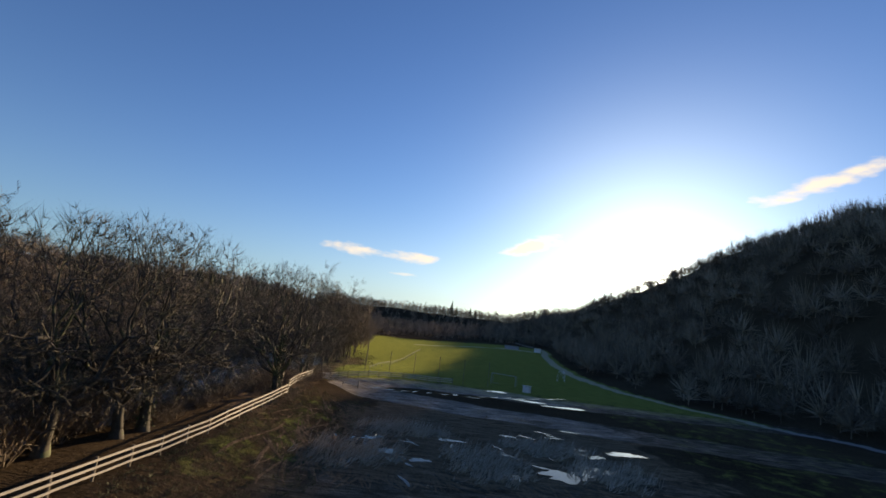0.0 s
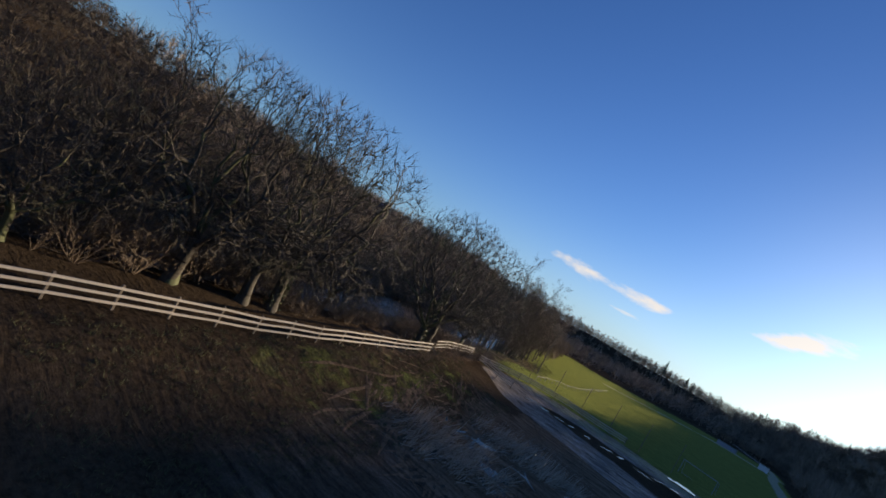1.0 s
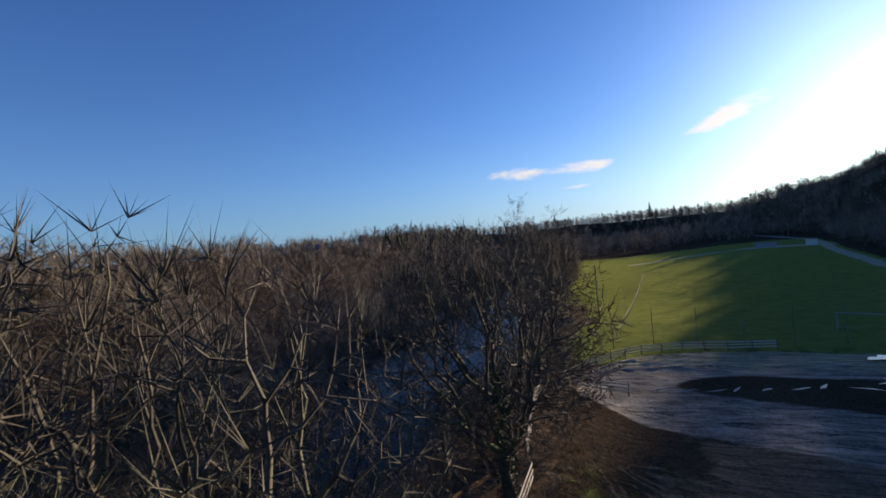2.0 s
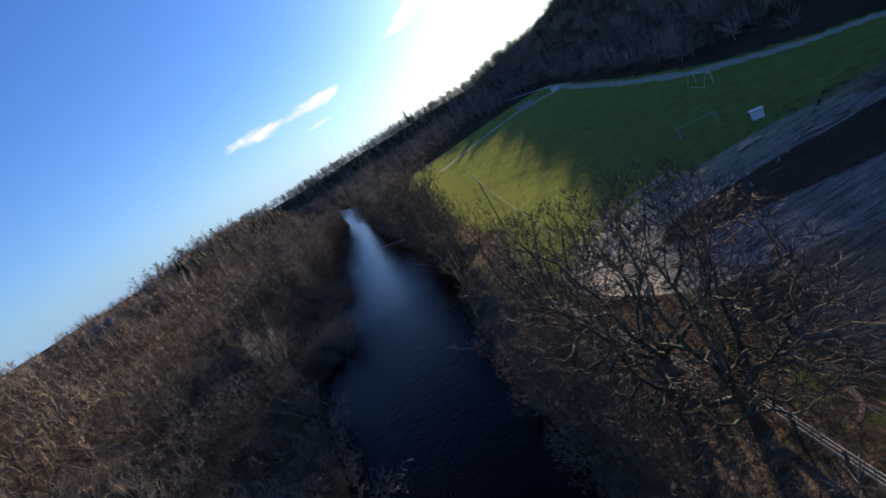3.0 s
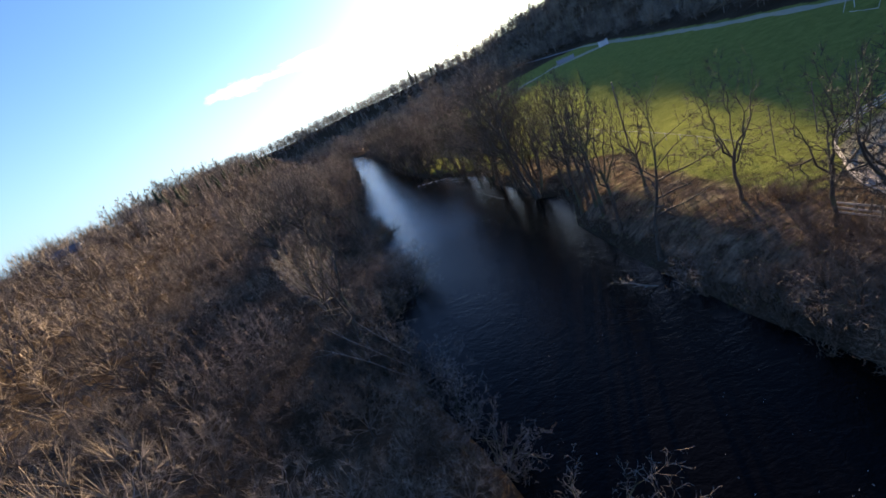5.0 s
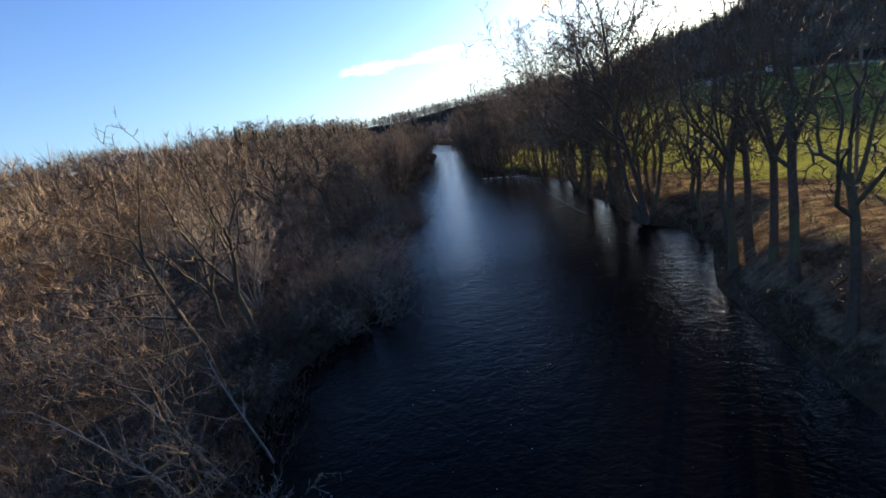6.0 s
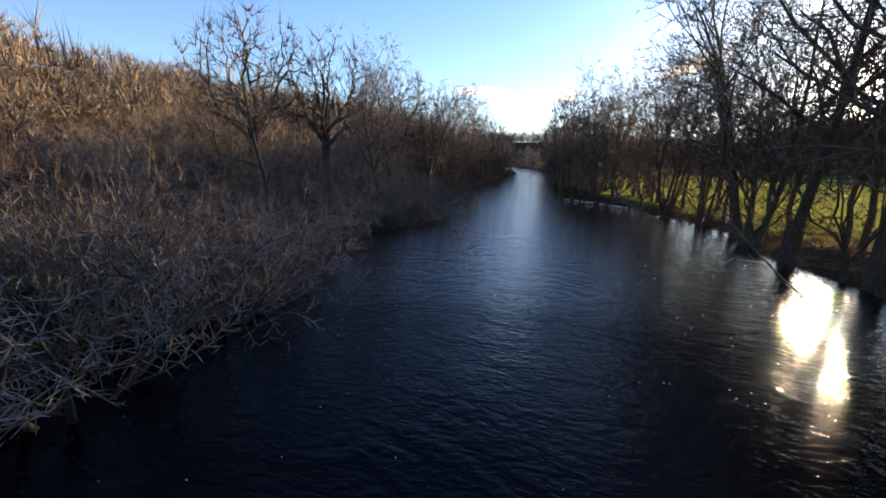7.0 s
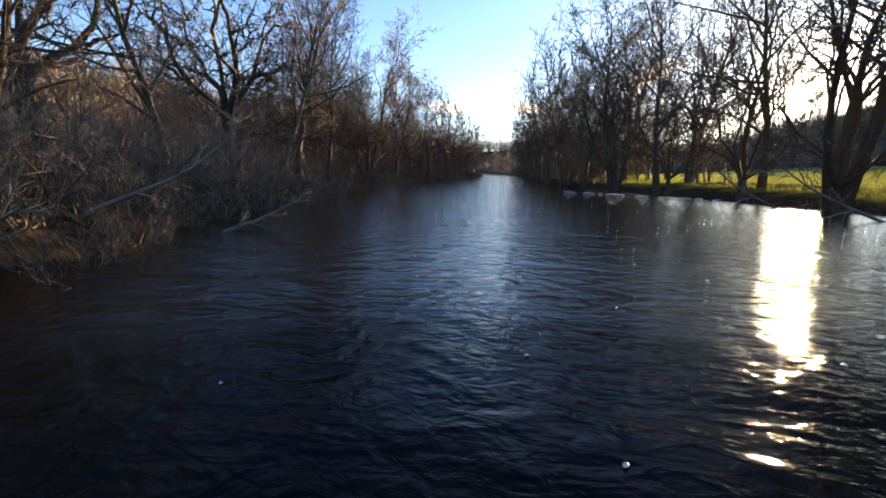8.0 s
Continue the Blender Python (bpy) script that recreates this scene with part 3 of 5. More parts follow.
def dome_rows(seed, top, reach, low, trunk, radius, tips, thin, lean=(0, 0), limbs=5, hollow=0.35, few=6, lumps=0.2, crook=0.1):
    """The pieces of a bare tree whose boughs part again and again until each reaches a tip somewhere in a rounded, lobed crown."""
    rnd = np.random.default_rng(seed)
    way = rnd.normal(size=(tips, 3))
    way /= np.linalg.norm(way, axis=1, keepdims=True)
    knobs = rnd.normal(size=(14, 3))
    knobs /= np.linalg.norm(knobs, axis=1, keepdims=True)
    lobe = 1 - lumps + 1.6 * lumps * np.clip((way @ knobs.T).max(axis=1) - 0.45, 0, 1)
    far = (hollow ** 3 + (1 - hollow ** 3) * rnd.random(tips)) ** (1 / 3) * lobe
    middle = low + 0.36 * (top - low)
    ends = way * far[:, None] * np.where(way[:, 2:] > 0, [[reach, reach, top - middle]], [[reach, reach, middle - low]])
    ends *= (top - middle) / ends[:, 2].max()
    ends += [[lean[0] * middle, lean[1] * middle, middle]]
    rows = []

    def reach_for(p, own):
        """Runs a bough from p towards the middle of its own tips, then parts it in two."""
        n = len(own)
        if n <= few:
            for q in ends[own]:
                rows.append((*p, *q, thin, 0.3 * thin, 3, 1.0))
            return
        r = max(radius * (n / tips) ** 0.46, thin)
        to = ends[own].mean(axis=0)
        d = (to - p) * (0.5 if n > tips / 8 else 0.44)
        long = np.linalg.norm(d)
        level = 1 if n > tips / 30 else 2
        q = p + d + rnd.normal(size=3) * crook * long
        if n > tips / 90:
            bend = p + 0.5 * (q - p) + rnd.normal(size=3) * 0.9 * crook * long
            rows.append((*p, *bend, r, 0.88 * r, level, 0.0))
            rows.append((*bend, *q, 0.88 * r, 0.76 * r, level, 0.0))
        else:
            rows.append((*p, *q, r, 0.7 * r, level, float(n < 3 * few)))
        off = ends[own] - q
        off = off / (np.linalg.norm(off, axis=1, keepdims=True) + 0.3) + 0.15 * off / reach
        off = off - off.mean(axis=0)
        axis = np.linalg.svd(off.T @ off)[0][:, 0] + rnd.normal(size=3) * 0.25
        side = off @ axis
        cut = np.quantile(side, rnd.uniform(0.33, 0.67))
        for half in (own[side <= cut], own[side > cut]):
            if len(half):
                reach_for(q, half)

    head = np.array([lean[0] * trunk, lean[1] * trunk, trunk])
    sector = ((np.arctan2(ends[:, 1] - head[1], ends[:, 0] - head[0]) / 6.2832 + rnd.random()) % 1 * limbs).astype(int)
    inner = np.hypot(ends[:, 0] - head[0], ends[:, 1] - head[1]) < 0.4 * reach
    sector[inner & (ends[:, 2] > middle)] = limbs
    joints = [head * f + np.append(rnd.normal(size=2) * 0.03 * trunk * f, 0) for f in np.linspace(0, 1, 5)]
    for k, (a, b) in enumerate(zip(joints, joints[1:])):
        rows.append((*a, *b, radius * (1.4 if k == 0 else 1 - 0.06 * k), radius * (0.94 - 0.06 * k), 0, 0.0))
    for k in range(limbs + 1):
        own = np.flatnonzero(sector == k)
        if len(own):
            at = joints[-1] if k == limbs else joints[3] + (joints[4] - joints[3]) * (k / limbs)
            reach_for(at, own)
    return np.array(rows)


def domed(kind, seed, top, reach, low, trunk, radius, tips, thin=0.008, wood_mat=BARK, twig_mat=TWIG, **how):
    rows = dome_rows(seed, top, reach, low, trunk, radius, tips, thin, **how)
    wood = rows[:, 8] <= 1
    TREES[kind] = (mesh_of(kind + "_wood", rows[wood], 6, wood_mat), mesh_of(kind + "_twigs", rows[~wood], 3, twig_mat, True))


OAK_BARK = bark("oak_bark", (0.03, 0.024, 0.016), (0.09, 0.076, 0.052), moss=0.85)
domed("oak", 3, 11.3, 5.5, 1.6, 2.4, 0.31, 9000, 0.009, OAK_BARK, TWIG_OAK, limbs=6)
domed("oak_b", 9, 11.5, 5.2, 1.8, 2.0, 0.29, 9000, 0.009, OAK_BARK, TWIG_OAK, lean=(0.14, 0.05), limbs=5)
domed("tall_alder", 12, 13.5, 3.4, 2.6, 4.6, 0.17, 2000, 0.009, limbs=4)
domed("low_alder", 15, 10.5, 4.6, 0.8, 1.2, 0.16, 3600, 0.008, limbs=6)
domed("hill_oak", 36, 11.6, 4.4, 3.0, 3.6, 0.36, 2600, 0.016, limbs=5, hollow=0.3)
domed("stem_alder", 25, 14.0, 3.0, 4.6, 6.0, 0.17, 1500, 0.009, limbs=4, hollow=0.2)
domed("dead_tree", 31, 11.5, 3.0, 4.0, 4.2, 0.15, 240, 0.014, limbs=3, hollow=0.2, few=2, crook=0.05)
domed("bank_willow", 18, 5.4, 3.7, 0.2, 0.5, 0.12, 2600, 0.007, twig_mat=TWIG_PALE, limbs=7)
domed("far_alder", 13, 13.0, 3.9, 2.0, 3.6, 0.2, 900, 0.024, limbs=4)


def tree(kind, x, y, size=1.0, turn=None, label="", group="", sink=0.15, name="tree"):
    base = new(name)
    for part_name, mesh in zip(("trunk", "crown"), TREES[kind]):
        ob = new(part_name, mesh)
        ob.parent = base
    turn = random.uniform(0, 360) if turn is None else turn
    z = max(land(x, y), WATER_Z - 0.4)
    base.matrix_basis = pose(x, y, z - sink, 0, 0, turn) @ Matrix.Diagonal((size, size, size, 1))
    return tagged(base, label, "tree", group)


def along(y):
    return float(np.interp(y, Y_L, X_L)), float(np.interp(y, Y_R, X_R))


ALDER = "bare winter alder with mossy trunk on the river bank"
OAK = "bare spreading oak with fine grey twigs by the fence"
# bank between fence and river
for kind, x, y, s in [("oak_b", -24.6, 21.8, 0.95), ("oak", -23.6, 30.2, 1.5), ("oak_b", -22.3, 35.2, 1.56), ("oak", -22.0, 37.8, 1.54), ("oak", -24.6, 47, 0.95), ("oak_b", -17.9, 56.4, 1.5), ("oak", -19.2, 61.4, 1.52),
                      ("oak_b", -20.4, 76, 1.2), ("tall_alder", -21.2, 82.5, 1.0), ("tall_alder", -20.6, 91.5, 1.05), ("tall_alder", -22.2, 103.5, 0.95), ("low_alder", -25.0, 71, 0.6), ("low_alder", -24.6, 65.5, 0.5),
                      ("clump", -26.2, 25.6, 1.1), ("clump_b", -27.0, 33.5, 0.95), ("clump", -28.6, 27.5, 0.9), ("leaner", -28.5, 15, 1.5), ("low_alder", -26, 17.5, 1.15), ("low_alder", -26.4, 25, 1.2), ("low_alder", -26.2, 34.5, 1.0), ("oak_b", -29, 6, 1.5), ("oak", -30, -8, 1.4)]:
    tree(kind, max(x, along(y)[1] + 1.0), y, s, label=OAK if kind[:3] == "oak" else ALDER, group="trees between fence and river")
for x, y, s in [(-26.4, 44, 0.9), (-26.2, 48.5, 0.8), (-25.8, 53, 1.0), (-26.2, 57.5, 0.8), (-25.4, 61.8, 1.05), (-26.2, 65.8, 0.85), (-25.2, 69.5, 1.0), (-27.4, 73, 0.8), (-26.6, 77, 0.95), (-23.2, 76, 0.8), (-23, 60, 0.7), (-23.4, 66.5, 0.75), (-20.6, 66, 0.7), (-21.2, 71, 0.75), (-21.8, 51, 0.7)]:
    tree("bank_willow", x, y, s, label="low bushy pale willow overhanging the river bank", group="bushes under the oaks", name="bush")
# right bank further down
FIELD_BANK = {"stub": "bare mossy tree with short level limbs at the water", "stem_alder": "tall slim-stemmed bare alder standing at the water's edge", "tall_alder": "tall narrow bare alder between river and pitch", "low_alder": "low bushy bare alder leaning from the bank", "far_alder": "slim bare alder in the riverside tree line"}
WATERSIDE = [("stub", -29.0, 92.8, 1.35), ("stem_alder", -27.8, 100.5, 1.2), ("stem_alder", -27.1, 105.2, 1.4), ("stem_alder", -26.6, 107.7, 1.3), ("stem_alder", -27.6, 110, 1.4), ("stem_alder", -25.6, 112, 1.35), ("clump", -28.5, 124.8, 1.98),
             ("leaner", -30.5, 130, 1.78), ("clump", -30, 135, 1.78), ("ash", -30, 141, 1.65), ("clump_b", -31, 146.5, 1.98), ("alder", -31.2, 151, 1.78), ("clump", -29.8, 157, 1.45), ("clump", -32, 163, 1.58),
             ("alder", -31.5, 171, 1.32), ("alder", -36.5, 175, 1.32), ("clump", -38.5, 181, 1.38), ("ash", -30, 190, 1.49), ("alder", -41, 187, 1.38), ("clump", -42.5, 194, 1.49), ("ash", -35.3, 196, 1.49)]
INNER_ROW = [("tall_alder", -25, 116, 1.35), ("tall_alder", -27.4, 119, 1.15), ("tall_alder", -26.4, 127.5, 1.2), ("tall_alder", -27.4, 133, 1.2), ("tall_alder", -26.5, 139.5, 1.15), ("tall_alder", -28.2, 144, 1.2), ("tall_alder", -27.2, 150, 1.2),
             ("tall_alder", -28.4, 156, 1.15), ("tall_alder", -29, 161, 1.2), ("tall_alder", -29.5, 167, 1.2), ("tall_alder", -32, 172.5, 1.2), ("tall_alder", -33.5, 178.5, 1.2), ("tall_alder", -24.2, 123, 1.2), ("tall_alder", -23.4, 134, 1.25),
             ("tall_alder", -24.5, 145, 1.2), ("tall_alder", -25, 156, 1.2), ("tall_alder", -26.2, 166, 1.25)]
LOW_GROWTH = [("low_alder", -33.2, 156.5, 1.1), ("low_alder", -32.2, 162.5, 1.15), ("low_alder", -33.8, 168, 1.15), ("low_alder", -30.2, 146, 1.1), ("low_alder", -36.0, 174, 1.15), ("low_alder", -29.6, 137, 1.1), ("low_alder", -29.0, 128, 1.0),
              ("low_alder", -38.6, 182, 1.15)]
DOWNSTREAM = [("far_alder", -45, 203, 1.49), ("far_alder", -40, 206, 1.49), ("far_alder", -46, 213, 1.55), ("far_alder", -47, 224, 1.40), ("far_alder", -48, 236, 1.40), ("far_alder", -49.5, 250, 1.30), ("far_alder", -50.5, 264, 1.40),
              ("far_alder", -50, 280, 1.40), ("far_alder", -42, 222, 1.30), ("far_alder", -43, 240, 1.40), ("far_alder", -36.5, 190, 1.2), ("far_alder", -38.5, 199, 1.2), ("far_alder", -41, 210, 1.2), ("far_alder", -43, 218, 1.2),
              ("far_alder", -44, 230, 1.2), ("far_alder", -45, 243, 1.2), ("far_alder", -46.5, 256, 1.2), ("far_alder", -47, 270, 1.2)]
for kind, x, y, s in WATERSIDE + INNER_ROW + LOW_GROWTH + DOWNSTREAM:
    tree(kind, max(x, along(y)[1] + 1.3), y, s, label=FIELD_BANK.get(kind, ALDER), group="trees on the field bank")
# wooded bank across the river
ACROSS = {"dead_tree": "dead leafless tree with forked broken limbs above scrub", "hill_oak": "dark stout-limbed bare oak on the slope above the river", "pale": "pale many-stemmed leafless tree among dark scrub"}
FAR_BANK = [("leaner", -56, 96, 0.9), ("stub", -59, 103, 1.3), ("dead_tree", -59.6, 108.6, 1.45), ("dead_tree", -62.4, 109.6, 1.35), ("pale", -64.5, 117.5, 1.15), ("hill_oak", -76.9, 152.8, 1.7), ("hill_oak", -71.0, 158.6, 1.6),
            ("hill_oak", -66.5, 168, 1.45), ("alder", -60.5, 150, 0.9), ("leaner", -59.5, 163, 1.1), ("alder", -60.5, 171, 1.0), ("stub", -62, 136, 1.0), ("clump_b", -69, 140, 0.9), ("ash", -58.5, 146.5, 0.85),
            ("alder", -62.5, 158.5, 1.15), ("ash", -60.5, 167, 1.0)]
FAR_BANK_BEYOND = [("oak_b", -73, 186, 1.2), ("ash", -71, 198, 1.1), ("clump_b", -61, 180, 1.0), ("ash", -62, 192, 0.95), ("far_alder", -61, 204, 1.1), ("far_alder", -61, 216, 1.1), ("far_alder", -61, 230, 1.1),
                   ("far_alder", -62, 245, 1.0), ("far_alder", -62, 260, 1.1), ("far_alder", -64, 275, 1.2), ("far_alder", -70, 300, 1.2), ("far_alder", -62, 222, 1.1), ("alder", -63.5, 175.5, 1.2), ("alder", -63, 186, 1.2),
                   ("ash", -62, 198.5, 1.1), ("alder", -64, 210, 1.2)]
for kind, x, y, s in FAR_BANK + FAR_BANK_BEYOND:
    tree(kind, x, y, s, label=ACROSS.get(kind, "bare grey-brown tree among scrub across the river"), group="trees across the river")
for x, y, s in [(-57.5, 103, 0.7), (-52.5, 111.5, 1.2), (-51.8, 116, 1.3), (-52.5, 121, 1.2), (-53.5, 127, 1.0), (-49.8, 80, 1.0), (-51.4, 84.5, 0.9), (-52.6, 88.5, 1.0), (-46.5, 72, 1.2), (-53.4, 92, 1.0), (-45, 62, 1.1), (-44.5, 54, 1.1), (-55.8, 136, 0.7), (-56.5, 142, 0.7), (-54.6, 147, 0.5), (-53.8, 145.4, 0.4), (-57.5, 153, 0.6), (-29, 88, 0.7)]:
    tree("willow", x, y, s, label="low pale willow bush leaning over dark water", group="willows over the water", name="bush")

# ---------------------------------------------------------------- far woods and scrub


def spread_copies(models, spots, rng):
    """Joins many turned and scaled copies of models, each at one spot (x, y, z, size), with a tone for each copy."""
    verts, faces, tones, base = [], [], [], 0
    for (x, y, z, s) in spots:
        v, f = models[rng.randrange(len(models))]
        a = rng.uniform(0, 6.283)
        c, k = math.cos(a) * s, math.sin(a) * s
        w = np.stack([v[:, 0] * c - v[:, 1] * k + x, v[:, 0] * k + v[:, 1] * c + y, v[:, 2] * s * rng.uniform(0.85, 1.15) + z], -1)
        verts.append(w)
        faces.append(f + base)
        tones.append(np.full(len(v), rng.random(), np.float32))
        base += len(v)
    return np.concatenate(verts), np.concatenate(faces), np.concatenate(tones)


def stuff(name, models, spots, mat, label, category, seed):
    rng = random.Random(seed)
    verts, faces, tones = spread_copies(models, spots, rng)
    mesh = fill(bpy.data.meshes.new(name), verts, faces)
    mesh.attributes.new("tone", "FLOAT", "POINT").data.foreach_set("value", tones)
    mesh.materials.append(mat)
    return tagged(new(name, mesh), label, category, kind="stuff")


OUTLINES = [(6.6, 3.7), (7.4, 3.4), (5.8, 3.9), (7.0, 3.2), (6.2, 3.6), (5.2, 3.3)]
CROWN = [tubes(dome_rows(400 + i, h, r, 1.3, 1.2, 0.1, 850, 0.0105, limbs=6, hollow=0.78, few=18, lumps=0.1), 3, True) for i, (h, r) in enumerate(OUTLINES)]
CROWN_FAR = [tubes(dome_rows(420 + i, h, r, 1.3, 1.2, 0.1, 210, 0.03, limbs=5, hollow=0.72, few=8, lumps=0.1), 3, True) for i, (h, r) in enumerate(OUTLINES)]
CROWN_LOW = [tubes(dome_rows(440 + i, h, r, 0.7, 1.0, 0.09, 340, 0.017, limbs=6, hollow=0.72, few=8, lumps=0.1), 3, True) for i, (h, r) in enumerate(OUTLINES)]
CROWN_HILL = [tubes(dome_rows(460 + i, 1.3 * h, 1.15 * r, 0.6, 2.0, 0.1, 68, 0.077, limbs=5, hollow=0.72, few=12, lumps=0.12), 3, True) for i, (h, r) in enumerate(OUTLINES)]


def apart(rng, n, x0, x1, y0, y1, test, size, gap):
    """Spots that keep clear of one another by the width of a crown. size: from x, y to a size."""
    xs, ys, ss = np.empty(0), np.empty(0), np.empty(0)
    for _ in range(n):
        x, y = rng.uniform(x0, x1), rng.uniform(y0, y1)
        if not test(x, y):
            continue
        s = size(x, y) * rng.choice((0.6, 0.75, 0.9, 1.05, 1.3, 1.55))
        if len(xs) and (np.hypot(xs - x, ys - y) < gap * (ss + s)).any():
            continue
        xs, ys, ss = np.append(xs, x), np.append(ys, y), np.append(ss, s)
    return [(x, y, z - 0.25, s) for x, y, z, s in zip(xs, ys, ground_z(xs, ys), ss)]


def far_model(seed):
    rng = random.Random(seed)
    rows = grow(rng, height=7.5, radius=0.13, counts=(9, 5), spread=66, ratios=(0.52, 0.55), start=0.03, lift=0.05, thin=0.11, dome=(8.6, 3.6), pieces=(2, 1, 1))
    return tubes(rows, 3, True)


FARTHEST = [far_model(130 + i) for i in range(5)]


def mid_model(seed):
    rng = random.Random(seed)
    return tubes(grow(rng, height=6.6, radius=0.11, counts=(13, 7, 4), spread=64, ratios=(0.55, 0.5, 0.5), start=0.2, lift=0.04, wobble=0.2, thin=0.02, pieces=(2, 1, 1, 1), dome=(7.8, 3.3)), 3, True)


MID = [mid_model(150 + i) for i in range(5)]


def shrub_model(seed, height=2.8, stems=8, thin=0.016):
    rng = random.Random(seed)
    parts = []
    for s in range(stems):
        a = rng.uniform(0, 6.283)
        parts.append(grow(rng, height=height * rng.uniform(0.6, 1.1), radius=0.03, counts=(6, 2), spread=42, ratios=(0.45, 0.55), lift=0.08, wobble=0.2,
                          lean=(0.6 * math.cos(a), 0.6 * math.sin(a)), start=0.2, thin=thin, pieces=(3, 1, 1)))
    return tubes(np.concatenate(parts), 3, True)


SHRUB = [shrub_model(200 + i) for i in range(5)]


def scatter(rng, n, x0, x1, y0, y1, test, lo, hi):
    spots = []
    for _ in range(n):
        x, y = rng.uniform(x0, x1), rng.uniform(y0, y1)
        if test(x, y):
            spots.append((x, y, rng.uniform(lo, hi)))
    xs, ys = np.array([p[0] for p in spots]), np.array([p[1] for p in spots])
    zs = ground_z(xs, ys)
    return [(p[0], p[1], z - 0.2, p[2]) for p, z in zip(spots, zs)]


rng = random.Random(42)
foot_x = lambda y: float(np.interp(y, FOOT_Y, FOOT_X))
left_of = lambda x, y: float(np.interp(y, Y_L, X_L)) - x
left_woods = scatter(rng, 2600, -185, -58, -10, 470, lambda x, y: left_of(x, y) > (110 if y < 240 else 4), 0.55, 1.2)
right_woods = scatter(rng, 2700, 52, 235, 20, 500, lambda x, y: foot_x(y) + 2 < x < foot_x(y) + 165, 0.85, 1.35)
end_woods = scatter(rng, 2300, -190, 170, 290, 720, lambda x, y: (y > 345 or x < -25) and abs(x - np.interp(y, Y_L, X_L) - 8) > 9 and not (90 < x < 150 and y < 470), 0.9, 1.6)
left_woods = [p for p in left_woods if math.hypot(p[0] + 156, p[1] - 216) > 5.5]
crowns = apart(rng, 16000, -172, -47, 2, 250, lambda x, y: 3.0 < left_of(x, y) < 112 and math.hypot(x + 156, y - 216) > 4.5 and math.hypot(x + 63.5, y - 114) > 5,
               lambda x, y: float(np.interp(left_of(x, y), [3, 9, 18, 40, 110], [0.65, 0.85, 1.3, 1.5, 1.35])) * (0.58 if 112 < y < 190 and x > -90 else 0.62 if 96 < y < 113 and x > -80 else 1.0), 1.75)
near = [p for p in crowns if 30 < p[1] < 175 and left_of(p[0], p[1]) < (74 if 45 < p[1] < 110 else 50)]
russet = [p for p in near if p[1] > 104 and left_of(p[0], p[1]) < 34]
dusky = [p for p in near if 86 < p[1] < 105 and left_of(p[0], p[1]) < 17]
russet = [p for p in russet if p not in dusky]
# Darker brown than its neighbours: shade from the opposite bank put in the colour.
stuff("thicket", CROWN, dusky, TWIG_BROWN, "alder scrub beside the water, shade put in its brown", "thicket", 19)
# Crowns of the near hillside, which take the darkened wood colour.
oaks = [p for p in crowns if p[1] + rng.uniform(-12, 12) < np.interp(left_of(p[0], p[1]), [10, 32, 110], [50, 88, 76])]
crowns = [p for p in crowns if p not in oaks]
near = [p for p in near if p not in oaks]
stuff("woodland", CROWN, [p for p in oaks if left_of(p[0], p[1]) < 66], WOOD_DIM, "brown crowns above the river, dimness put in their colour", "woodland", 20)
stuff("woodland", CROWN_FAR, [p for p in oaks if left_of(p[0], p[1]) >= 66], WOOD_DIM, "brown crowns on the upper hillside, dimness put in their colour", "woodland", 21)
stuff("woodland", CROWN, [p for p in near if p not in russet and p not in dusky], WOOD_FAR, "rounded bare buff-grey crowns crowding the lower hillside", "woodland", 17)
stuff("thicket", CROWN_LOW, russet, WOOD_RUSSET, "dense thicket of rounded russet bushes across the river", "thicket", 6)
stuff("woodland", CROWN_FAR, [p for p in crowns if p not in near], WOOD_FAR, "soft bare brown crowns massed on the hillside", "woodland", 18)
stuff("woodland", CROWN_HILL, left_woods, WOOD_FAR, "bare brown winter woodland covering a low hillside", "woodland", 1)
stuff("woodland", CROWN_HILL, right_woods, WOOD_FAR, "bare brown winter woodland covering a steep hillside", "woodland", 2)
strip = scatter(rng, 620, -52, -6, 184, 310, lambda x, y: np.interp(y, Y_R, X_R) + 1.5 < x < min(np.interp(y, Y_R, X_R) + 18, -15.5), 0.8, 1.6)
bank_wood = scatter(rng, 420, -82, -56, 164, 300, lambda x, y: np.interp(y, Y_L, X_L) - 18 < x < np.interp(y, Y_L, X_L) - 2.5, 0.8, 1.5)
stuff("woodland", MID, bank_wood, WOOD_FAR, "bare brown trees crowding the bank across the river", "woodland", 16)
stuff("woodland", MID, strip, TWIG_PALE, "bare grey-brown strip of trees between river and pitch", "woodland", 15)
end_woods += scatter(rng, 1200, -280, 260, 480, 735, lambda x, y: True, 1.0, 1.6)
stuff("woodland", FARTHEST, end_woods, WOOD_FAR, "bare woodland closing the far end of the valley", "woodland", 3)


scrub = scatter(rng, 900, -80, -42, 8, 230, lambda x, y: np.interp(y, Y_L, X_L) - 16 < x < np.interp(y, Y_L, X_L) + 0.3, 0.4, 0.9)
edge = scatter(rng, 500, -64, -46, 92, 124, lambda x, y: np.interp(y, Y_L, X_L) - 8 < x < np.interp(y, Y_L, X_L) + 0.8, 0.5, 1.1)
edge += scatter(rng, 900, -64, -43, 46, 190, lambda x, y: np.interp(y, Y_L, X_L) - 5 < x < np.interp(y, Y_L, X_L) + 0.6, 0.4, 0.9)
# One scrub in two tones: the paler half has its sunlit look in the colour.
stuff("scrub", SHRUB, [p for p in edge if p[1] < 116], TWIG, "low tangle of stems trailing into the river edge", "scrub", 14)
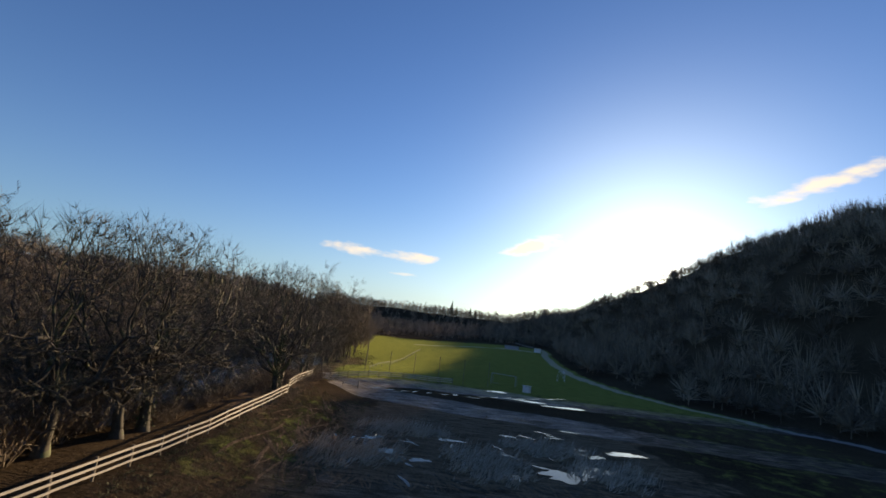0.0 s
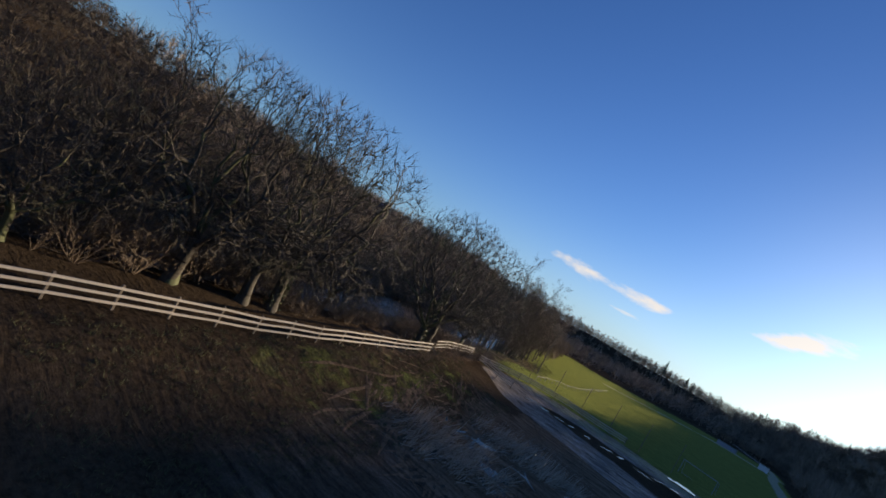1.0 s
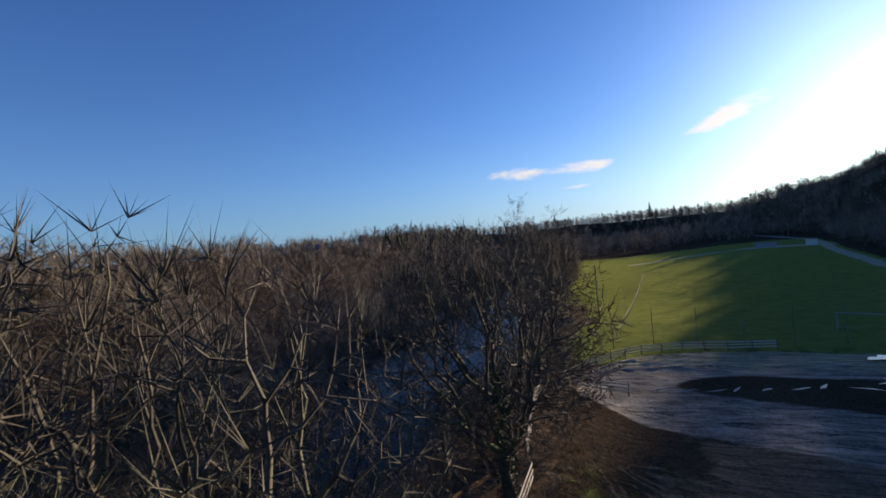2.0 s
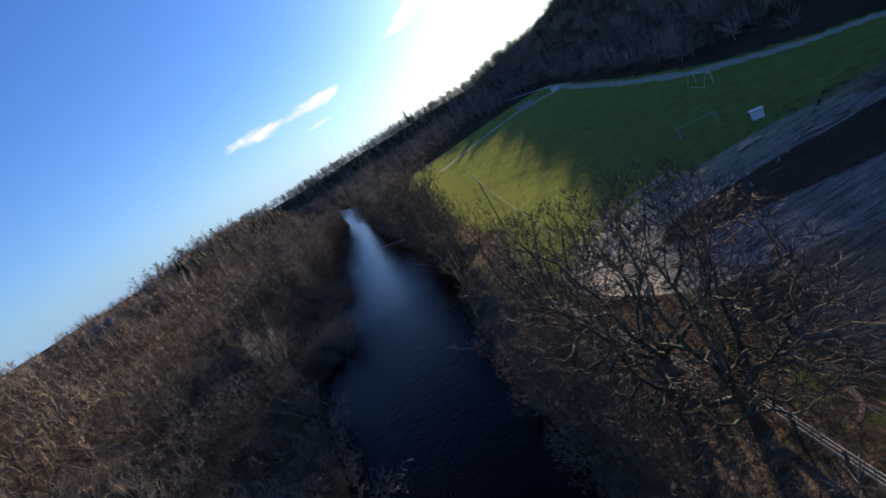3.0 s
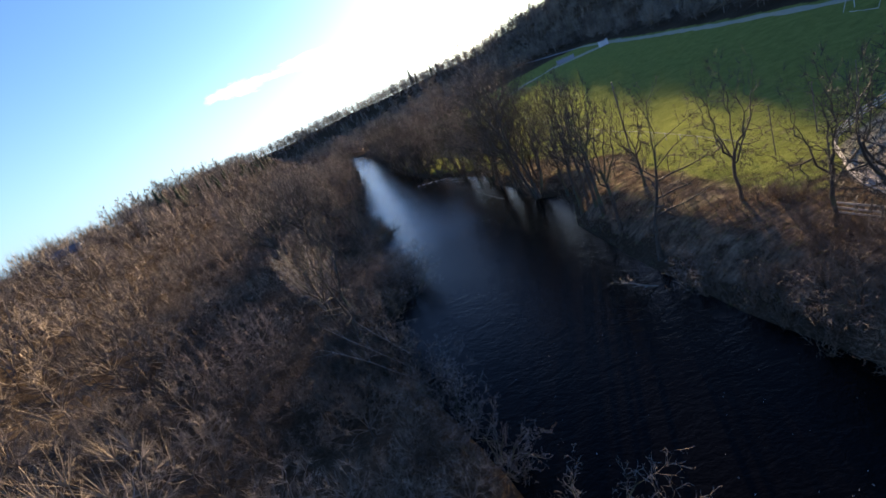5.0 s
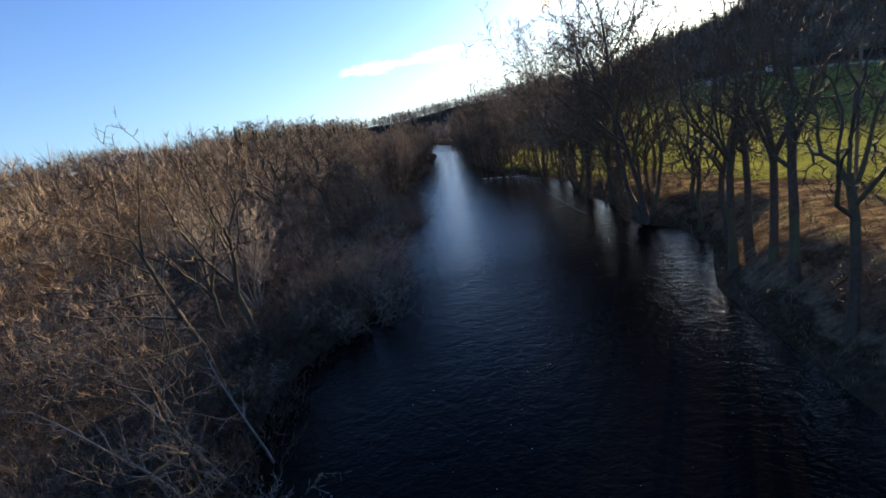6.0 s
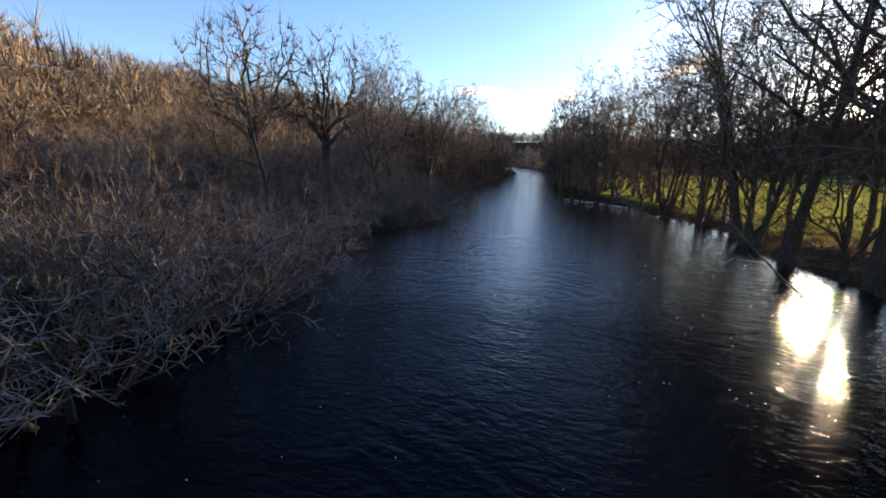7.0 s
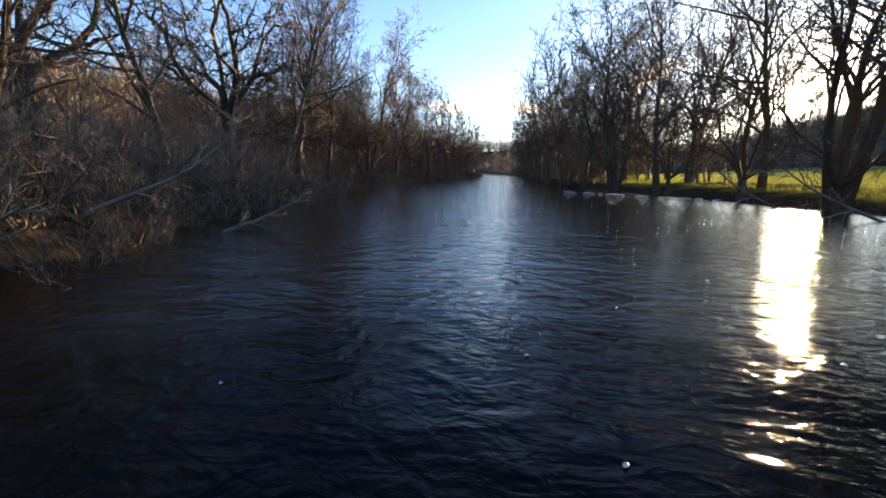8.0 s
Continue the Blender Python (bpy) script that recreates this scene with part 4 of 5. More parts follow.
stuff("scrub", SHRUB, [p for p in edge if p[1] >= 116], TWIG_PALE, "tangle of stems trailing into the river edge, paled as sunlit", "scrub", 22)
stuff("scrub", SHRUB, scrub, TWIG_PALE, "dense russet scrub of thin bare stems along the bank", "scrub", 4)
brush = scatter(rng, 900, -34, -22, 8, 175, lambda x, y: np.interp(y, Y_R, X_R) - 0.3 < x < np.interp(y, Y_R, X_R) + (3.2 if y < 84 else 1.2) and (y < 84 or math.sin(y * 0.6) > 0.1), 0.3, 0.8)
brush += scatter(rng, 300, -32, -23.5, 4, 44, lambda x, y: x > np.interp(y, Y_R, X_R) - 0.3, 0.7, 1.5)
brush += scatter(rng, 420, -28, -21, 40, 84, lambda x, y: x > np.interp(y, Y_R, X_R) + 0.2, 0.35, 0.7)
brush += scatter(rng, 260, -23, -15, 54, 92, lambda x, y: 0.5 < abs(x + np.interp(y, [60, 86], [17.6, 20.8])) < 2.6, 0.35, 0.65)
brush += scatter(rng, 60, -30, -22.5, 76, 104, lambda x, y: x > np.interp(y, Y_R, X_R) + 0.3, 0.35, 0.65)
brush += scatter(rng, 520, -62, -30, 186, 310, lambda x, y: np.interp(y, Y_R, X_R) - 0.3 < x < np.interp(y, Y_R, X_R) + 7, 0.7, 1.5)
stuff("scrub", SHRUB, brush, TWIG_BROWN, "low brown brambles and stems on the river bank", "scrub", 5)


def conifer(x, y, height, label):
    rnd = random.Random(int(x * 7 + y))
    rows = []
    for i in range(26):
        f = 0.12 + 0.88 * i / 26
        for k in range(9):
            a = rnd.uniform(0, 6.283)
            reach = height * 0.3 * (1 - f) * rnd.uniform(0.75, 1.2) + 0.2
            p = Vector((0, 0, f * height))
            q = p + Vector((math.cos(a) * reach, math.sin(a) * reach, -0.3 * reach))
            rows.append((*p, *q, 0.38, 0.1, 2, 1.0))
    base = new("conifer")
    base.location = (x, y, land(x, y) - 0.2)
    stem = new("trunk", mesh_of("stem", np.array([(0, 0, 0, 0, 0, height * 0.97, 0.28, 0.05, 0, 1.0)]), 6, BARK))
    crown = new("crown", mesh_of("needle_crown", np.array(rows), 4, NEEDLES))
    stem.parent = crown.parent = base
    return tagged(base, label, "tree", "conifers on the skyline")


for x, y, h in [(-137, 461, 19), (-141, 463, 15), (-146, 466, 16), (-133, 458, 13), (-128, 470, 12), (28, 650, 22), (56, 655, 17), (62, 640, 14), (36, 660, 14)]:
    conifer(x, y, h, "dark green conifer standing above the bare skyline woods")
rnd = random.Random(5)
for i in range(34):
    f = i / 33
    conifer(-152 + 12 * f + rnd.uniform(-6, 6), 285 + 165 * f + rnd.uniform(-3, 3), rnd.uniform(9, 12), "dark green conifer in a row along the ridge")

# ---------------------------------------------------------------- fences and field things


def part(name, bm, mat, parent, label=""):
    mesh = bpy.data.meshes.new(name)
    bm.to_mesh(mesh)
    bm.free()
    mesh.materials.append(mat)
    ob = new(name, mesh)
    ob.parent = parent
    return tagged(ob, label) if label else ob


def box(sx, sy, sz, bevel=0.01):
    bm = bmesh.new()
    bmesh.ops.create_cube(bm, size=1)
    bmesh.ops.scale(bm, vec=(sx, sy, sz), verts=bm.verts)
    if bevel:
        bmesh.ops.bevel(bm, geom=bm.edges[:], offset=bevel, segments=1, affect="EDGES")
    return bm


def baked(name, bm, mat):
    mesh = bpy.data.meshes.new(name)
    bm.to_mesh(mesh)
    bm.free()
    mesh.materials.append(mat)
    return mesh


RAIL_MESH = baked("rail", box(1, 0.055, 0.13, 0.008), RAIL)
POST_MESH = baked("post", box(0.12, 0.12, 1, 0.012), POST)


def spaced(line, gap):
    """Points along a polyline, every gap metres."""
    pts, out, left = [Vector(p) for p in line], [Vector(line[0])], gap
    for a, b in zip(pts, pts[1:]):
        d = (b - a).length
        at = left
        while at <= d:
            out.append(a.lerp(b, at / d))
            at += gap
        left = at - d
    return out


def rail_fence(line, label, heights=(0.38, 0.78, 1.18), gap=2.8, mats=(POST_MESH, RAIL_MESH)):
    spots = spaced(line, gap)
    base = new("fence")
    base.location = (spots[0].x, spots[0].y, land(spots[0].x, spots[0].y))
    inv = Matrix.Translation(-base.location)
    tops = [Vector((p.x, p.y, land(p.x, p.y))) for p in spots]
    rnd = random.Random(len(spots))
    for p in tops:
        ob = new("post", mats[0])
        ob.parent = base
        tall = heights[-1] + 0.16
        ob.matrix_local = inv @ pose(p.x, p.y, p.z + tall / 2 - 0.15, rnd.uniform(-2, 2), rnd.uniform(-2, 2), rnd.uniform(-8, 8)) @ Matrix.Diagonal((1, 1, tall + 0.3, 1))
    for a, b in zip(tops, tops[1:]):
        for h in heights:
            q0, q1 = a + Vector((0, 0, h + rnd.uniform(-0.02, 0.02))), b + Vector((0, 0, h + rnd.uniform(-0.02, 0.02)))
            d = q1 - q0
            across = Vector((d.y, -d.x, 0)).normalized() * 0.09
            mid = (q0 + q1) / 2 + across
            ob = new("rail", mats[1])
            ob.parent = base
            ob.matrix_local = inv @ Matrix.Translation(mid) @ d.to_track_quat("X", "Z").to_matrix().to_4x4() @ Matrix.Diagonal((d.length + 0.06, 1, 1, 1))
    return tagged(base, label, "fence", "field fences")


rail_fence([(-22.2, -6), (-20.0, 8), (-18.7, 20), (-18.0, 28.5), (-17.0, 39.5), (-16.9, 50), (-16.9, 59.5)], "three-rail weathered pale timber fence beside the path")
rail_fence([(-17.8, 61), (-19.2, 72), (-20.6, 85)], "three-rail weathered timber fence along the bank path")
rail_fence([(6, 95.2), (-3, 95), (-10, 92.5), (-15.5, 86), (-18.0, 79.8), (-15, 78.2), (-10, 78.2)], "three-rail timber fence round the muddy bend", heights=(0.4, 0.75, 1.08), gap=2.6)


def pole(x, y, height, radius=0.06, mat=POST, label="", name="pole"):
    bm = bmesh.new()
    bmesh.ops.create_cone(bm, segments=8, radius1=radius, radius2=radius * 0.75, depth=height + 0.4, cap_ends=True)
    mesh = baked(name, bm, mat)
    ob = new(name, mesh)
    ob.location = (x, y, land(x, y) + height / 2 - 0.2)
    return tagged(ob, label, "pole", "net poles")


for x, y in [(-12.6, 95.9), (-7.5, 96.2), (-2.3, 96.4), (3.0, 97.0), (8.4, 97.4), (13.8, 98.0)]:
    pole(x, y, 5.2, 0.055, label="slim dark pole of a ball-stop net by the pitch")
pole(-15.3, 117, 10.5, 0.13, label="tall dark timber pole at the corner of the pitch")


def goal(a, b, label, mat=WHITE):
    """A football goal between two foot points."""
    a, b = Vector((*a, land(*a))), Vector((*b, land(*b)))
    base = new("football_goal")
    base.location = a
    wide, tall = (b - a).length, 2.44
    turn = math.degrees(math.atan2((b - a).y, (b - a).x))
    base.matrix_basis = pose(*a, 0, 0, turn)

    def bar(name, p, q, r=0.06):
        row = np.array([(*p, *q, r, r, 0, 0.0)])
        ob = new(name, mesh_of(name, row, 8, mat))
        ob.parent = base

    bar("post", (0, 0, -0.1), (0, 0, tall))
    bar("post", (wide, 0, -0.1), (wide, 0, tall))
    bar("crossbar", (-0.06, 0, tall), (wide + 0.06, 0, tall))
    for x in (0, wide):
        bar("net_stay", (x, 0, tall), (x, 1.2, tall - 0.25), 0.03)
        bar("net_stay", (x, 1.2, tall - 0.25), (x, 1.9, 0), 0.03)
    bar("ground_bar", (0, 1.9, 0.05), (wide, 1.9, 0.05), 0.03)
    return tagged(base, label, "goal", "football goals")


goal((38.6, 124.8), (40.3, 131.9), "white football goal at the lane side of the pitch")
# Grey in place of white: the shade on this goal, put in its paint.
goal((15.6, 105.7), (20.8, 103.4), "football goal near the ball-stop net, greyed as shaded", GREY)


def shelter(x, y, turn, sx, sy, sz, label, roof_mat=WHITE, wall_mat=WHITE):
    base = new("shelter")
    base.matrix_basis = pose(x, y, land(x, y) - 0.05, 0, 0, turn)

    def slab(name, w, d, h, px, py, pz, mat, tip=0):
        ob = part(name, box(w, d, h, 0.02), mat, base)
        ob.matrix_local = pose(px, py, pz, tip, 0, 0)

    slab("back_wall", sx, 0.1, sz, 0, sy / 2, sz / 2, wall_mat)
    slab("side_wall", 0.1, sy - 0.1, sz, -sx / 2 + 0.05, -0.05, sz / 2, wall_mat)
    slab("side_wall", 0.1, sy - 0.1, sz, sx / 2 - 0.05, -0.05, sz / 2, wall_mat)
    slab("roof", sx + 0.3, sy + 0.3, 0.1, 0, 0, sz + 0.12, roof_mat, 4)
    slab("bench", sx - 0.4, 0.4, 0.08, 0, sy / 2 - 0.35, 0.45, DARK)
    return tagged(base, label, "shelter", "pitch shelters")


shelter(22.2, 97.4, 150, 1.5, 1.0, 1.25, "small white dugout shelter beside the pitch")
shelter(50.3, 270, 160, 8, 3.5, 1.8, "low pale shed with a flat roof by the car park", GREY, GREY)
shelter(62.3, 255.5, 165, 3.6, 2.2, 2.2, "small white hut with an open front by the car park")


def house(x, y, turn, wide, deep, wall_tall, label):
    """A house with a pitched slate roof, a chimney at each end and two rows of windows."""
    base = new("house")
    base.matrix_basis = pose(x, y, land(x, y) - 1.0, 0, 0, turn)
    walls = part("wall", box(wide, deep, wall_tall + 0.3, 0), RENDERED, base)
    walls.matrix_local = Matrix.Translation((0, 0, (wall_tall + 0.3) / 2))
    bm = bmesh.new()
    w, d, rise, lip = wide / 2 + 0.3, deep / 2 + 0.45, deep * 0.42, 0.15
    pts = [(-w, -d, 0), (w, -d, 0), (w, d, 0), (-w, d, 0), (-w, 0, rise), (w, 0, rise)]
    v = [bm.verts.new((p[0], p[1], p[2] + k)) for k in (0, lip) for p in pts]
    for k in (0, 6):
        for f in ((0, 1, 5, 4), (2, 3, 4, 5), (0, 4, 3), (1, 2, 5)):
            bm.faces.new([v[i + k] for i in f])
    for a, b in ((0, 1), (1, 2), (2, 3), (3, 0)):
        bm.faces.new([v[a], v[b], v[b + 6], v[a + 6]])
    bmesh.ops.recalc_face_normals(bm, faces=bm.faces)
    roof = part("roof", bm, SLATE, base)
    roof.matrix_local = Matrix.Translation((0, 0, wall_tall + 0.3))
    for sx in (-1, 1):
        stack = part("chimney", box(0.7, 0.9, 1.8, 0.04), RENDERED, roof)
        stack.matrix_local = Matrix.Translation((sx * (w - 0.8), 0, rise + 0.5))
    for side in (-1, 1):
        for row in (1.1, 2.9):
            for k in range(4):
                win = part("window", box(0.9, 0.12, 1.1, 0.02), WHITE, base)
                win.matrix_local = Matrix.Translation((-wide / 2 + wide * (k + 0.5) / 4, side * deep / 2, row + 0.3))
                pane = part("pane", box(0.72, 0.14, 0.92, 0), DARK, win)
    return tagged(base, label, "house")


house(-156, 216, 35, 9, 6, 3.0, "drab rendered house with slate roof among trees on the ridge")



def side_rail():
    """A grey spectator rail along the river side of the pitch."""
    a, b, n = Vector((-12.2, 101, 0)), Vector((-3.4, 205, 0)), 30
    base = new("pitch_rail")
    spots = [a.lerp(b, i / n) for i in range(n + 1)]
    spots = [Vector((p.x, p.y, land(p.x, p.y))) for p in spots]
    base.location = spots[0]
    for i, p in enumerate(spots):
        q = p - spots[0]
        ob = new("post", mesh_of("rail_post", np.array([(*(q - Vector((0, 0, 0.1))), *(q + Vector((0, 0, 1.0))), 0.04, 0.04, 0, 0.0)]), 6, GREY))
        ob.parent = base
        if i:
            o = spots[i - 1] - spots[0]
            ob = new("rail", mesh_of("top_rail", np.array([(*(o + Vector((0, 0, 1.0))), *(q + Vector((0, 0, 1.0))), 0.03, 0.03, 0, 0.0)]), 6, GREY))
            ob.parent = base
    return tagged(base, "grey spectator rail on posts along the pitch", "rail")


side_rail()


def puddle(x, y, rx, ry, turn, seed):
    rnd = random.Random(seed)
    bm = bmesh.new()
    ring = []
    for i in range(40):
        a = 6.283 * i / 40
        r = 1 + 0.22 * math.sin(3 * a + seed) + 0.14 * math.sin(7 * a + 2 * seed) + rnd.uniform(-0.08, 0.08)
        ring.append(bm.verts.new((rx * r * math.cos(a), ry * r * math.sin(a), 0)))
    bm.faces.new(ring)
    ob = new("puddle", baked("puddle", bm, PUDDLE))
    z = max(land(x + dx_, y + dy_) for dx_ in (-rx / 2, 0, rx / 2) for dy_ in (-ry / 2, 0, ry / 2))
    ob.matrix_basis = pose(x, y, z + 0.03, 0, 0, turn)
    return tagged(ob, "shallow puddle on trampled mud reflecting the sky", "puddle", "puddles in the field")


for i, (x, y, rx, ry, turn) in enumerate([(14.5, 43.5, 2.6, 1.5, 20), (18.5, 46.5, 2.2, 0.9, 5), (24.5, 54, 2.4, 0.8, 10), (20, 51, 1.1, 0.5, 30), (9, 41.5, 1.3, 0.6, -10), (-2.5, 45, 1.8, 0.8, 15),
                                          (-4.5, 49, 1.2, 0.5, 40), (3.6, 51, 1.4, 0.5, 0), (0.5, 43, 1.0, 0.5, 15), (15.0, 91.8, 1.9, 0.9, 5), (26, 82, 4.0, 0.7, 5), (20, 85, 3.0, 0.6, -10)]):
    puddle(x, y, rx, ry, turn, i + 1)


HUB = Vector((-17.5, 68.0))


def rut(rnd, x, y, length):
    """A bent centre line on the ground that points away from the field's corner, where the wheels fan out."""
    a = math.atan2(y - HUB.y, x - HUB.x) + rnd.gauss(0, 0.35)
    bend = rnd.gauss(0, 0.16)
    line = []
    for i in range(9):
        line.append((x, y, a))
        x, y, a = x + math.cos(a) * length / 8, y + math.sin(a) * length / 8, a + bend * length / 16 + rnd.gauss(0, 0.07)
    return line


def rut_spot(rnd):
    cx, cy, rx, ry = rnd.choice([(-4.5, 45, 4.5, 5.5), (-4.5, 45, 4.5, 5.5), (7.5, 48, 7, 5.5), (14, 56, 6, 6)])
    return cx + rx * rnd.gauss(0, 0.55), cy + ry * rnd.gauss(0, 0.55)


def rut_puddle(rnd, x, y, length, width, label="narrow sliver of water standing in a wheel rut"):
    verts, faces = [], []
    for i, (px, py, a) in enumerate(rut(rnd, x, y, length)):
        w = width * math.sin(0.12 + 2.9 * i / 8) * rnd.uniform(0.5, 1.1)
        verts += [(px - math.sin(a) * s * w - x, py + math.cos(a) * s * w - y, 0) for s in (-0.5, 0.5)]
        if i:
            faces.append((2 * i - 2, 2 * i - 1, 2 * i + 1, 2 * i))
    mesh = fill(bpy.data.meshes.new("rut_puddle"), verts, [f[::-1] for f in faces])
    mesh.materials.append(PUDDLE)
    ob = new("puddle", mesh)
    ob.location = (x, y, max(land(x + v[0], y + v[1]) for v in verts[::4]) + 0.03)
    return tagged(ob, label, "puddle", "puddles in wheel ruts")


def mud_ridges(n):
    """Low berms of churned mud between the ruts."""
    rnd = random.Random(91)
    verts, faces = [], []
    for _ in range(n):
        x, y = rut_spot(rnd) if rnd.random() < 0.3 else (rnd.uniform(-14, 20), rnd.uniform(40, 64))
        line, w = rut(rnd, x, y, rnd.uniform(2, 8)), rnd.uniform(0.07, 0.2)
        for i, (px, py, a) in enumerate(line):
            k, z, g = len(verts), land(px, py), w * math.sin(0.15 + 2.85 * i / 8) * rnd.uniform(0.7, 1.2)
            for s, h in ((-1.4, -0.03), (-0.4, 0.24), (0.4, 0.22), (1.4, -0.03)):
                verts.append((px - math.sin(a) * s * g, py + math.cos(a) * s * g, z + h * g))
            if i:
                faces += [(k - 4 + j, k + j, k + j + 1, k - 3 + j) for j in range(3)]
    mesh = fill(bpy.data.meshes.new("mud_ridges"), verts, faces)
    mesh.attributes.new("straw", "FLOAT", "POINT").data.foreach_set("value", np.ones(len(verts), np.float32))
    mesh.materials.append(GROUND)
    return tagged(new("mud_ridges", mesh), "low ridges of churned brown mud between wheel ruts", "mud", kind="stuff")


mud_ridges(1100)
rng = random.Random(17)
for _ in range(46):
    x, y = rut_spot(rng)
    rut_puddle(rng, x, y, rng.uniform(0.9, 3.4), rng.uniform(0.18, 0.6))
for i in range(16):
    s = i / 15
    x, y = -9 + 36 * s, 79.2 + 13 * s * s
    rut_puddle(rng, x, y, rng.uniform(1.0, 3.0), rng.uniform(0.2, 0.5))


def blades(name, spots, height, mat, label, seed, per=9, flat=0.25, thick=0.012, loose=0.35, way=None):
    """Tufts of dry grass and stalks, each blade a thin spike."""
    rnd = random.Random(seed)
    rows = []
    for x, y, z, s in spots:
        for _ in range(per):
            a, t = rnd.uniform(0, 6.283), rnd.uniform(flat, 1.3 + 0.2 * (flat > 1))
            spin, r = a, rnd.uniform(0, loose)
            if way is not None:
                a = radians(way) + rnd.gauss(0, 0.6)
            p = Vector((x + r * math.cos(spin * 3), y + r * math.sin(spin * 3), z + 0.18))
            q = p + Vector((math.cos(a) * math.sin(t), math.sin(a) * math.sin(t), math.cos(t))) * height * s * rnd.uniform(0.5, 1.2)
            rows.append((*p, *q, thick, 0.004, 1, 1.0))
    ob = new(name, mesh_of(name, np.array(rows), 3, mat, True))
    return tagged(ob, label, "grass", kind="stuff")


def plain_plant(name, dark, light, rough=0.75):
    m, n, l, b = material(name)
    geo = n.new("ShaderNodeNewGeometry")
    l.new(mix(n, l, geo.outputs["Random Per Island"], dark, light), b.inputs["Base Color"])
    b.inputs["Roughness"].default_value = rough
    return m


STRAW = plain_plant("dry_stalk", (0.22, 0.165, 0.11), (0.55, 0.47, 0.37), 0.45)
BLADE = plain_plant("green_blade", (0.045, 0.05, 0.014), (0.12, 0.115, 0.04))
BANK_BLADE = plain_plant("winter_blade", (0.07, 0.08, 0.015), (0.24, 0.2, 0.08))
SEDGE = plain_plant("dry_sedge", (0.12, 0.085, 0.045), (0.34, 0.26, 0.15))
rng = random.Random(7)
REED_BEDS = [(-6, 43, 5.5, 5.5), (6.5, 44, 5, 6.5), (19, 45, 5, 5), (-2, 53, 7, 3.5), (14, 52, 6, 4)]
reeds = [p for p in scatter(rng, 5200, -13, 26, 35, 62, lambda x, y: any(((x - a) / c) ** 2 + ((y - b) / d) ** 2 < 0.55 + 0.45 * math.sin(1.9 * x + y) * math.sin(0.9 * y - 0.7 * x) for a, b, c, d in REED_BEDS), 0.6, 1.3)]
blades("dry_reeds", reeds, 1.35, STRAW, "pale dry reeds leaning over wet mud", 8, per=6, flat=0.15, thick=0.022, loose=0.7, way=20)
blades("grass_tufts", scatter(rng, 2000, -17.5, -7, 20, 66, lambda x, y: True, 0.4, 1.0), 0.4, BLADE, "rough green grass along the fence", 9)
blades("bank_grass", scatter(rng, 4200, -34, -12, 80, 180, lambda x, y: np.interp(y, Y_R, X_R) + 0.3 < x < np.interp(y, Y_R, X_R) + 14, 0.5, 1.1), 0.42, BANK_BLADE, "rough grass on the low river bank", 10)


blades("sedge", scatter(rng, 1900, -62, -50, 118, 175, lambda x, y: np.interp(y, Y_L, X_L) - 4.2 < x < np.interp(y, Y_L, X_L) + 0.4, 0.6, 1.3), 0.85, SEDGE, "dry brown sedge tussocks at the water's edge", 11, per=14, flat=0.35)


def leaf_mesh(name, rows_seed, reach, height, count, mat, size=0.09):
    """A sleeve of ivy leaves round a trunk: each leaf a small folded diamond."""
    rnd = random.Random(rows_seed)
    verts, faces = [], []
    for _ in range(count):
        a, z = rnd.uniform(0, 6.283), height * rnd.random() ** 0.8
        r = reach * (1.2 - 0.6 * z / height) * rnd.uniform(0.5, 1.3)
        c = Vector((r * math.cos(a), r * math.sin(a), z))
        u = Vector((rnd.gauss(0, 1), rnd.gauss(0, 1), rnd.gauss(0, 1))).normalized() * size * rnd.uniform(0.7, 1.5)
        v = u.orthogonal().normalized() * size * 0.7
        k = len(verts)
        n = u.cross(v).normalized() * size * 0.2
        verts += [c - u, c + v + n, c + u, c - v + n]
        faces += [(k, k + 1, k + 2), (k, k + 2, k + 3)]
    mesh = fill(bpy.data.meshes.new(name), [tuple(p) for p in verts], faces, False)
    mesh.materials.append(mat)
    return mesh


IVY = plain_plant("ivy_leaf", (0.02, 0.035, 0.008), (0.055, 0.075, 0.02))
IVY_MESH = leaf_mesh("ivy", 31, 0.34, 5.0, 900, IVY, 0.06)
for ob in [o for o in scene.objects if o.type == "EMPTY" and o.name.startswith("tree")]:
    x, y = ob.location.x, ob.location.y
    if any(math.hypot(x - a, y - b) < 0.6 for a, b in [(-17.9, 56.4), (-22.0, 37.8), (-30, 190)]):
        leaves = new("ivy", IVY_MESH)
        leaves.parent = ob
        tagged(leaves, "dark green ivy climbing the trunk")


